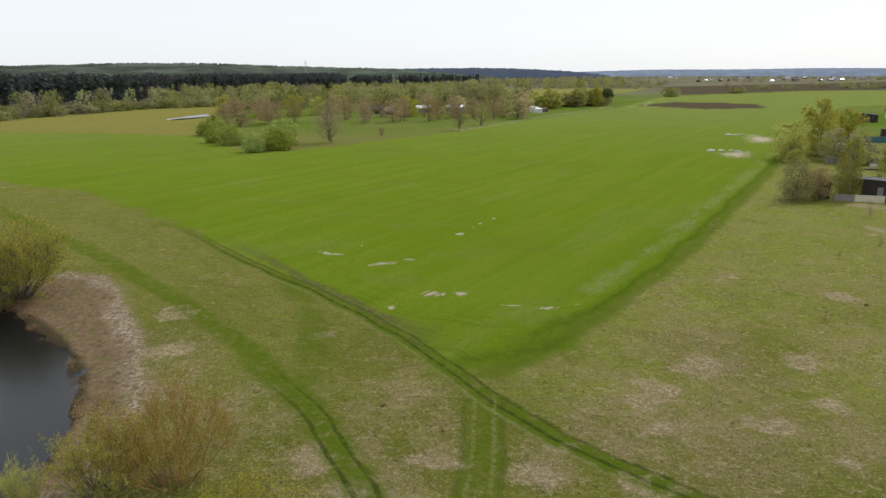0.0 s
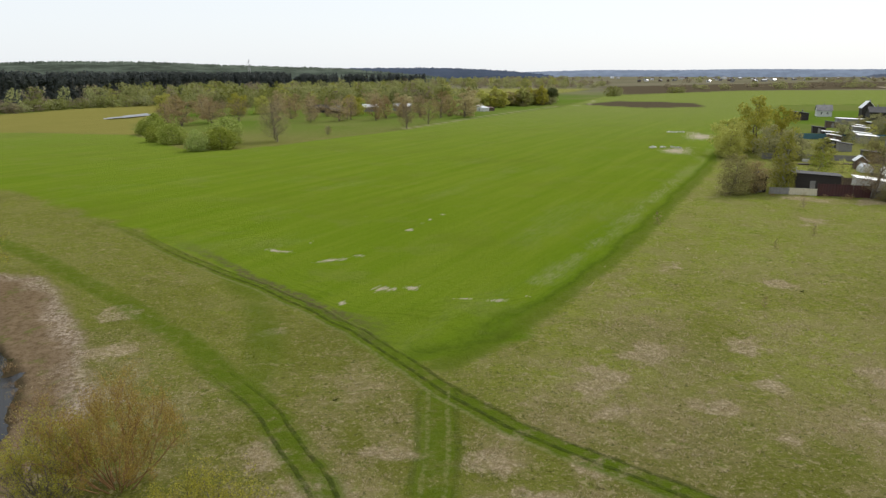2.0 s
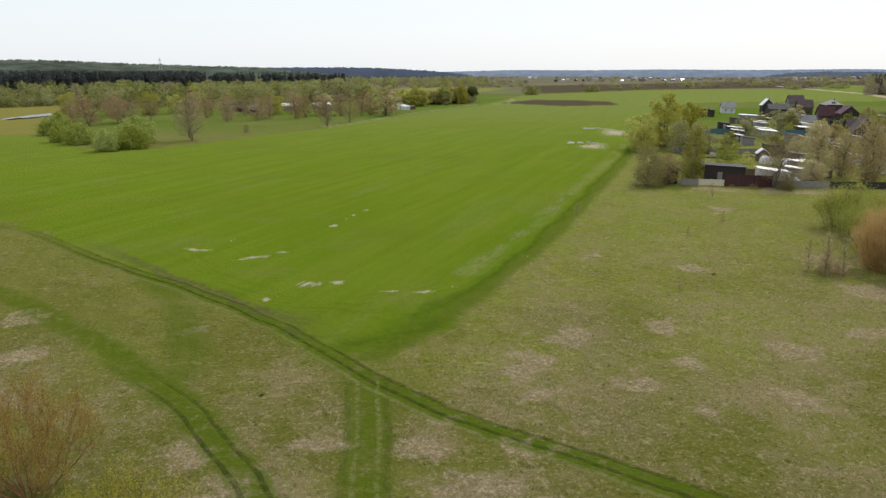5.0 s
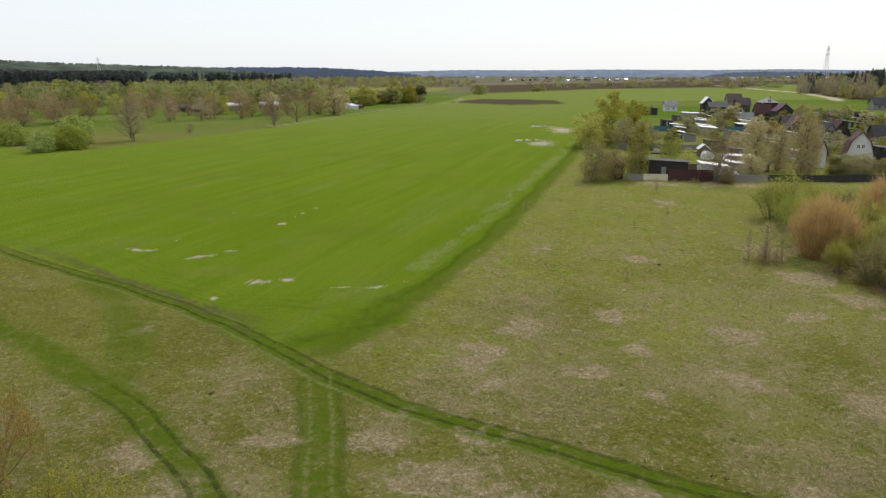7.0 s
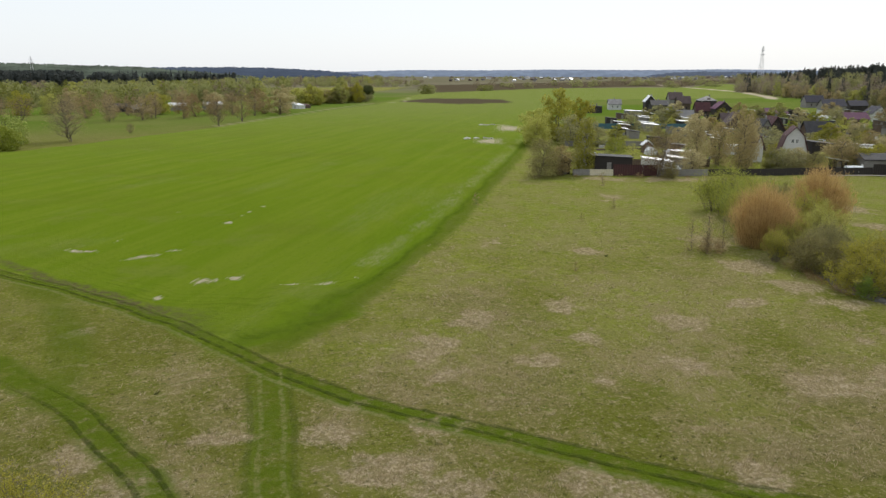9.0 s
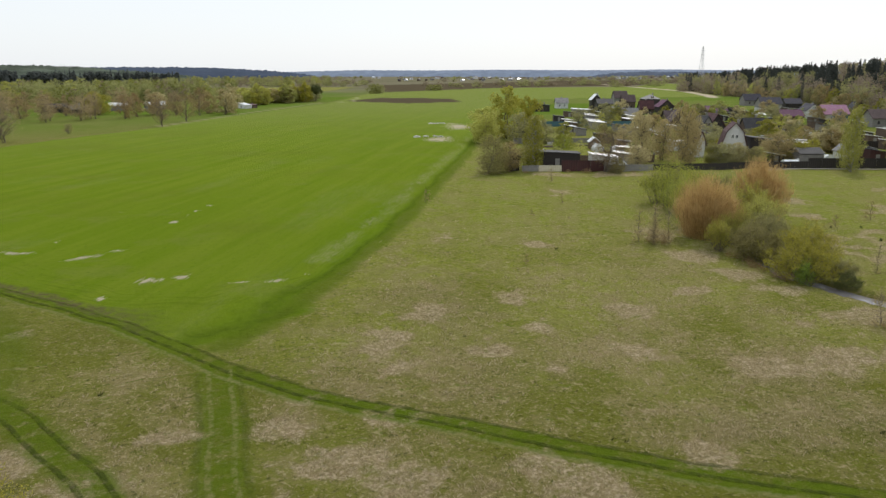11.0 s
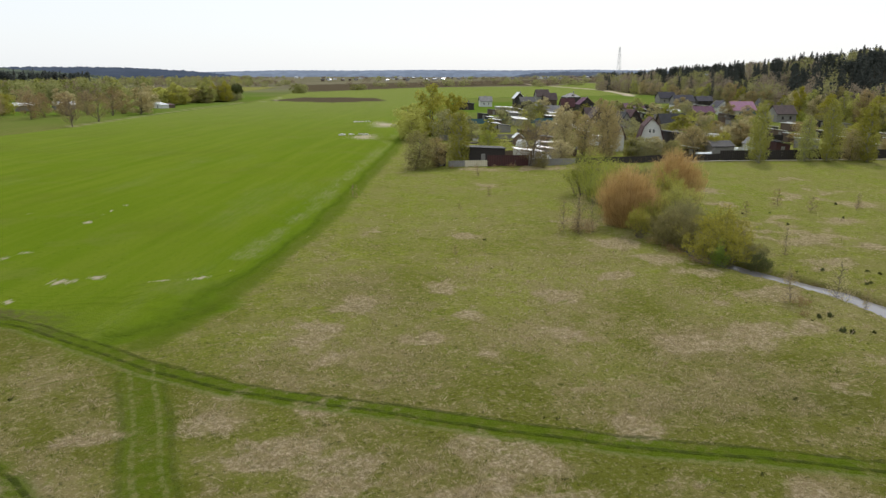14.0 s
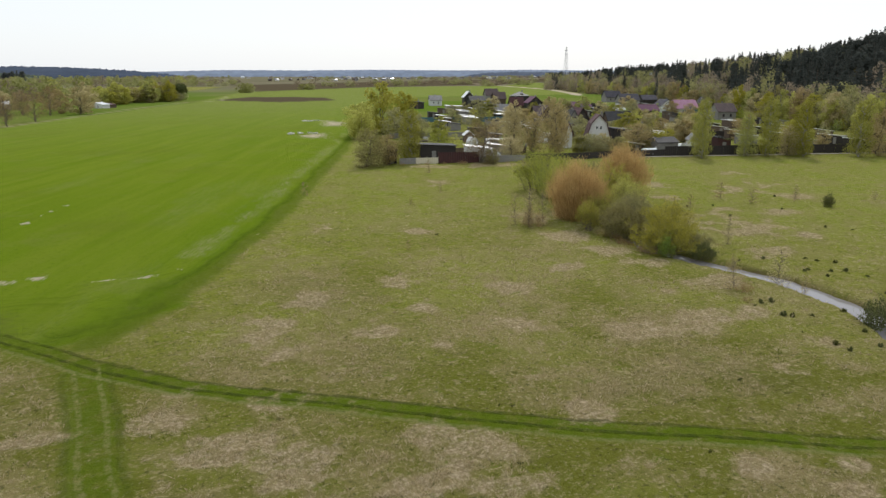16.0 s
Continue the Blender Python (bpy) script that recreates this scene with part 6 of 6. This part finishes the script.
def fence(x0, y0, x1, y1, high, mat, step_=2.5, label="", sheet=True, gap=0.05):
    """Posts with panels between them."""
    n = max(1, round(math.hypot(x1 - x0, y1 - y0) / step_))
    turn = math.degrees(math.atan2(y1 - y0, x1 - x0))
    ob = thing("fence", pose(x0, y0, gz(x0, y0), 0, 0, turn), label, "fence", "garden fences")
    length = math.hypot(x1 - x0, y1 - y0)
    s = length / n
    bm = bmesh.new()
    add_box(bm, -0.04, 0.04, -0.04, 0.04, -0.5, high + 0.08, 0.008)
    first = part("post", bm, mat, ob)
    # one profiled sheet
    bm = bmesh.new()
    k = max(6, int(s / 0.2)) // 2 * 2
    xs = np.linspace(0.05, s - 0.05, k + 1)
    zig = [(x, -0.045 - 0.03 * (j % 2)) for j, x in enumerate(xs)] + [(x, -0.06 - 0.03 * (j % 2)) for j, x in reversed(list(enumerate(xs)))]
    low = [bm.verts.new((x, y, gap - 0.1)) for x, y in zig]
    top = [bm.verts.new((x, y, high)) for x, y in zig]
    for i in range(len(zig)):
        j = (i + 1) % len(zig)
        bm.faces.new((low[i], low[j], top[j], top[i]))
    for i in range(k):
        j = len(zig) - 1 - i
        bm.faces.new((top[i], top[i + 1], top[j - 1], top[j]))
    panel = part("panel", bm, mat, ob)
    for i in range(n + 1):
        x, y = x0 + (x1 - x0) * i / n, y0 + (y1 - y0) * i / n
        dz = gz(x, y) - ob.matrix_basis.translation.z
        if i:
            p = new("post", first.data)
            p.parent, p.location = ob, (i * s, 0, dz)
        if 0 < i < n:
            p = new("panel", panel.data)
            p.parent, p.location = ob, (i * s, 0, dz)
    return ob


fence(61.8, 110.2, 64.6, 109.2, 1.1, WALL["grey"], 1.4, "low grey board fence at the gardens' front")
fence(64.6, 109.2, 68.4, 107.6, 1.1, WALL["cream"], 1.9, "pale weathered board fence at the gardens' front")
fence(68.4, 107.6, 75.4, 104.6, 2.0, WALL["red"], 2.4, "dark maroon sheet fence at the gardens' front")
fence(75.4, 104.6, 84.0, 101.8, 1.2, WALL["grey"], 2.2, "low grey wooden fence before white sheds")
fence(84.0, 101.8, 98.0, 98.2, 1.2, WALL["dark"], 2.5, "dark board fence behind the thicket")
fence(98.0, 98.2, 113.5, 94.0, 1.3, WALL["dark"], 2.5, "dark board fence behind the thicket")
fence(113.5, 94.0, 133.5, 84.4, 1.9, WALL["dark"], 2.5, "black sheet fence along the gravel path")
fence(133.5, 84.4, 165.0, 70.0, 1.8, WALL["dark"], 2.5, "black sheet fence along the gravel path")
fence(118, 207.5, 151, 194, 1.7, WALL["teal"], 3.0, "long blue-grey sheet fence between gardens")
fence(86, 158, 104, 150, 1.3, WALL["grey"], 3.0, "grey wooden fence at a garden's edge")
fence(77, 118.5, 93, 112.5, 1.4, WALL["brown"], 2.5, "brown wooden fence between gardens")
fence(120, 130, 160, 113, 1.6, WALL["dark"], 2.5, "dark board fence between gardens")
fence(150, 175, 200, 154, 1.6, WALL["brown"], 2.5, "brown board fence between gardens")

bm = bmesh.new()
path_pts = [(103, 95.2), (110.4, 93.4), (120.7, 88.6), (131, 83.2), (140, 79.2), (155, 72.6), (175, 64)]
lv, rv = [], []
for (x, y), (xn, yn) in zip(path_pts, path_pts[1:] + [(190, 57.5)]):
    d = Vector((xn - x, yn - y)).normalized()
    for s in (-1, 1):
        (lv if s < 0 else rv).append(bm.verts.new((x - d.y * s * 0.5, y + d.x * s * 0.5, gz(x, y) + 0.13)))
for i in range(len(lv) - 1):
    bm.faces.new((lv[i], lv[i + 1], rv[i + 1], rv[i]))
ob = part("path", bm, GRAVEL, label="pale gravel path along the fence")
tagged(ob, category="path", kind="structure")

# orchard trees and bushes between the houses
rng = np.random.RandomState(29)
n = 0
while n < 150:
    p = Vector((60, 118)) + u * rng.uniform(0, 175) + v * rng.uniform(0, 165)
    x, y = p
    a, r = math.degrees(math.atan2(x, y)), math.hypot(x, y)
    limit = np.interp(a, [25, 36, 43, 48, 55.4, 59, 65], [260, 330, 400, 420, 282, 252, 220])
    if a < 29 or r > limit or min(math.hypot(x - tx, y - ty) for tx, ty in taken) < 4.2 or (a < 33.5 and r > 178):
        continue
    n += 1
    key = ("fruit", "fruit", "fruit", "fruit", "grey", "tan", "birch")[rng.randint(7)] + str(rng.randint(3))
    h = rng.uniform(2.4, 4.6) if key[0] == "f" or r < 170 else rng.uniform(4.5, 7.5)
    plant("orchard_tree", key, x, y, h, h * rng.uniform(0.75, 1.05), None, "small budding orchard tree in a garden" if key[0] == "f" else "budding tree between summer houses", "tree", "orchard trees")

# long dark beds of dug soil
SOIL = plain("dug_garden_soil", (0.050, 0.038, 0.028), (0.085, 0.065, 0.048), 1.5, 0.95)
rng = np.random.RandomState(30)
for i in range(22):
    x, y = Vector((72, 120)) + u * rng.uniform(4, 70) + v * rng.uniform(2, 60)
    if min(math.hypot(x - tx, y - ty) for tx, ty in taken) < 4.5:
        continue
    bm = bmesh.new()
    add_box(bm, -rng.uniform(1.8, 3.2), rng.uniform(1.8, 3.2), -0.7, 0.7, -0.4, 0.28, 0.08)
    ob = part("garden_bed", bm, SOIL, label="long dark garden bed of dug soil")
    ob.matrix_basis = pose(x, y, gz(x, y), 0, 0, LINE + 90 * (i % 2))
    tagged(ob, category="garden bed", group="garden beds")

# white garden clutter: tubs, film heaps, stacked boards
rng = np.random.RandomState(31)
for i in range(46):
    p = Vector((64, 117)) + u * rng.uniform(2, 150) + v * rng.uniform(2, 130)
    x, y = p
    a = math.degrees(math.atan2(x, y))
    if a < 30.5 or a > 66 or (x - 113.5) * 0.423 + (y - 94) * 0.906 < 4.5 or min(math.hypot(x - tx, y - ty) for tx, ty in taken) < 4:
        continue
    bm = bmesh.new()
    s = rng.uniform(0.4, 1.1)
    add_box(bm, -s, s, -0.4 * s, 0.4 * s, -0.1, 0.5 * s + 0.2, 0.06)
    ob = part("garden_box", bm, (FILM, RUBBLE, WALL["grey"])[i % 3], label=("pale film heap in a garden", "pale stone heap in a garden", "grey wooden raised bed in a garden")[i % 3])
    ob.matrix_basis = pose(x, y, gz(x, y), 0, 0, rng.uniform(0, 180))
    tagged(ob, category="garden clutter", group="garden clutter")

# ---- farm across the field ----
def farm_building(x, y, w, l, eave, top, wall, roof, turn, label):
    return house(x, y, w, l, eave, top, wall, roof, "gable", turn, label, "house", "farm buildings", windows=False)


farm_building(-14, 378, 6, 8, 2.4, 3.6, "grey", "white", -90, "long grey farm shed with a zinc roof")
farm_building(2, 384, 6, 9, 2.4, 3.6, "grey", "white", -80, "farm shed with a bright zinc roof")
farm_building(-40, 372, 6, 9, 2.4, 3.8, "dark", "dark", -100, "dark low farm ruin")
farm_building(-30, 360, 5, 7, 1.8, 3.4, "dark", "grey", -70, "dark low farm hut with a grey roof")
farm_building(-26, 378, 5, 6, 2.4, 3.6, "white", "grey", 10, "small white farm hut")
house(46.5, 372, 6.5, 4, 1.6, 2.8, "white", "white", "shed", -60, "low pale shelter on a sandy heap", **SHED)
house(51.5, 376, 4.0, 3, 1.4, 2.0, "brown", "maroon", "shed", -60, "small maroon shed on a sandy heap", **SHED)

# rubble heaps in the field
rng = np.random.RandomState(37)
for cx, cy, n, sx in [(96.0, 233.5, 12, 3.6), (73.0, 184.9, 16, 4.0)]:
    for i in range(n):
        bm = bmesh.new()
        s = rng.uniform(0.2, 0.5)
        add_box(bm, -s, s, -s * 0.7, s * 0.7, -0.3, s * 0.55, 0.1 * s)
        for vv in bm.verts:
            vv.co += Vector(rng.normal(size=3)) * 0.09 * s
        ob = part("rubble_block", bm, RUBBLE, label="pale broken concrete block lying in the field")
        ob.matrix_basis = pose(cx + rng.uniform(-sx, sx), cy + rng.normal() * 0.8 - 0.1 * sx, gz(cx, cy) + 0.05, rng.uniform(-15, 15), rng.uniform(-15, 15), rng.uniform(0, 180))
        tagged(ob, category="rubble", group="rubble in the field")


# ---- lattice masts ----
def mast(x, y, high, wide, label):
    ob = thing("lattice_mast", pose(x, y, gz(x, y), 0, 0, 20), label, "mast")
    lv = 6
    for sx, sy in ((-1, -1), (1, -1), (1, 1), (-1, 1)):
        bm = bmesh.new()
        a, b = Vector((sx * wide / 2, sy * wide / 2, -0.5)), Vector((sx * wide * 0.07, sy * wide * 0.07, high))
        add_box(bm, -0.07, 0.07, -0.07, 0.07, 0, (b - a).length)
        q = (b - a).to_track_quat("Z", "Y")
        bmesh.ops.transform(bm, matrix=Matrix.Translation(a) @ q.to_matrix().to_4x4(), verts=bm.verts)
        part("leg", bm, STEEL, ob)
    for k in range(lv):
        z0, z1 = high * k / lv, high * (k + 1) / lv
        w0, w1 = wide / 2 * (1 - 0.86 * k / lv), wide / 2 * (1 - 0.86 * (k + 1) / lv)
        bm = bmesh.new()
        for t in range(4):
            c, s = (1, 0, -1, 0)[t], (0, 1, 0, -1)[t]
            for a, b in (((c * w0 - s * w0, s * w0 + c * w0, z0), (c * w1 + s * w1, s * w1 - c * w1, z1)), ((c * w0 + s * w0, s * w0 - c * w0, z0), (c * w1 - s * w1, s * w1 + c * w1, z1)), ((c * w1 + s * w1, s * w1 - c * w1, z1), (c * w1 - s * w1, s * w1 + c * w1, z1))):
                a, b = Vector(a), Vector(b)
                n0 = len(bm.verts)
                vs = add_box(bm, -0.03, 0.03, -0.03, 0.03, 0, (b - a).length)
                bmesh.ops.transform(bm, matrix=Matrix.Translation(a) @ (b - a).to_track_quat("Z", "Y").to_matrix().to_4x4(), verts=vs)
        part("bracing", bm, STEEL, ob)
    for z, half in ((high * 0.8, 4.0), (high * 0.9, 3.0)):
        bm = bmesh.new()
        add_box(bm, -half, half, -0.2, 0.2, z, z + 0.4, 0.05)
        part("cross_arm", bm, STEEL, ob)
    return ob


mast(511, 558, 39, 5.5, "tall steel lattice mast at the forest's edge")
mast(*polar(-10.7, 1150), 40, 6, "distant steel lattice mast above the woods")

# ---- village on the far plain ----
rng = np.random.RandomState(41)
for i in range(130):
    a = rng.uniform(17, 47)
    r = rng.uniform(1500, 2700)
    x, y = polar(a, r)
    if a < 27 and rng.rand() < 0.6:
        continue
    big = rng.rand() < 0.04
    w, l, e = (rng.uniform(9, 12), rng.uniform(10, 16), rng.uniform(3, 5)) if big else (rng.uniform(5, 7.5), rng.uniform(6, 10), rng.uniform(2.4, 3.6))
    ob = thing("distant_house", pose(x, y, gz(x, y), 0, 0, rng.uniform(0, 180)), "distant white building on the plain" if big else "distant village house on the plain", "house", "village on the plain")
    bm = bmesh.new()
    prism(bm, [(-w / 2, -3), (w / 2, -3), (w / 2, e), (0, e + w * 0.3), (-w / 2, e)], 0, l)
    part("wall", bm, WALL["white" if big or i % 3 == 0 else ("grey", "brown")[i % 2]], ob)
    bm = bmesh.new()
    roof_slab(bm, -w / 2 - 0.4, e - 0.2, 0, e + w * 0.3, -0.4, l + 0.4, 0.3)
    roof_slab(bm, w / 2 + 0.4, e - 0.2, 0, e + w * 0.3, -0.4, l + 0.4, 0.3)
    part("roof", bm, ROOF[("white", "grey", "dark", "brown", "grey")[i % 5]], ob)


# ---- grass ----
def tufts(name, n, seed, chance, mats, label, size=(0.10, 0.26), blades=5, wide=0.02):
    """Grass tufts of bent blades on the near meadow; chance gives, from the ground's masks, where they stand."""
    rng = np.random.RandomState(seed)
    a = np.radians(rng.uniform(-34, 68, n))
    r = 15 * np.exp(rng.rand(n) * math.log(95 / 15))
    x, y = r * np.sin(a), r * np.cos(a)
    keep = rng.rand(n) < chance(x, y, meadow(x, y))
    x, y = x[keep], y[keep]
    z = terrain(x, y)
    base = np.repeat(np.stack([x, y, z], 1), blades, 0)
    m = len(base)
    h = np.repeat(rng.uniform(size[0], size[1], len(x)), blades) * rng.uniform(0.5, 1.1, m) * np.repeat(1 + np.hypot(x, y) / 90, blades)
    turn = rng.uniform(0, 2 * math.pi, m)
    out = np.stack([np.cos(turn), np.sin(turn), 0 * turn], 1)
    side = np.stack([-np.sin(turn), np.cos(turn), 0 * turn], 1)
    lean = (rng.uniform(0.1, 1.0, m) ** 1.5 * 1.3)[:, None]
    base = base + out * rng.uniform(0, 0.12, m)[:, None]
    w = wide * (1 + np.hypot(base[:, 0], base[:, 1]) / 40)[:, None]
    up = np.stack([0 * h, 0 * h, h], 1)
    q = np.stack([base - side * w - [0, 0, 0.05], base + side * w - [0, 0, 0.05], base + up * 0.62 + out * h[:, None] * lean * 0.35 + side * w * 0.8, base + up + out * h[:, None] * lean], 1)
    return tagged(new(name, quad_mesh(name, q, mats)), label, "grass", kind="stuff")


def wheels(k):
    return np.maximum.reduce([step(1.3, 0.9, np.abs(k["s1"])), step(1.4, 1.0, np.abs(k["s2"])), step(1.5, 0.9, np.abs(k["s3"]))])


def open_meadow(k):
    return (1 - k["crop"]) * (1 - k["track"]) * (1 - k["mud"]) * (1 - wheels(k))


near = lambda x, y: step(95, 40, np.hypot(x, y))
tufts("dry_grass", 70000, 51, lambda x, y, k: open_meadow(k) * np.clip(0.10 + 0.34 * k["dry"] + 0.5 * k["patch"] + 0.3 * k["bank"] * k["litter"], 0, 1) * near(x, y), [STRAW], "tufts of dry straw-coloured grass on the meadow", (0.05, 0.17), 5, 0.0022)
tufts("green_grass", 30000, 52, lambda x, y, k: open_meadow(k) * 0.5 * (1 - 0.7 * k["dry"]) * (1 - k["bank"]) * near(x, y), [GRASS], "tufts of short green grass on the meadow", (0.02, 0.06), 3, 0.007)
tufts("track_grass", 12000, 53, lambda x, y, k: wheels(k) * (1 - k["crop"]) * near(x, y), [GRASS], "short green grass on the wheel tracks", (0.02, 0.05), 3, 0.007)
tufts("tussocks", 420, 54, lambda x, y, k: open_meadow(k) * 0.12 + 0.3 * k["bank"] * step(0.5, 0.7, fractal(x, y, 2, 61, 2)), [DARKGRASS], "dark tussocks scattered over the meadow", (0.05, 0.12), 14, 0.008)


# molehill-like dark tussocks beside the brook
rng = np.random.RandomState(57)
kind_of("tussock", shrub(213, 0.7, 0.9, 10, 1100, 0.045, 0.35, 0.003, 0.1), BARK, LEAF["dark"], (0.7, 0.9))
for i in range(34):
    x, y = (rng.uniform(54, 62), rng.uniform(20, 36)) if i < 16 else (rng.uniform(40, 49), rng.uniform(17, 28)) if i < 28 else (rng.uniform(60, 90), rng.uniform(38, 60))
    plant("grass_tussock", "tussock", x, y, rng.uniform(0.25, 0.42), rng.uniform(0.3, 0.55), None, "dark green tussock in the wet meadow", "tussock", "tussocks by the brook")
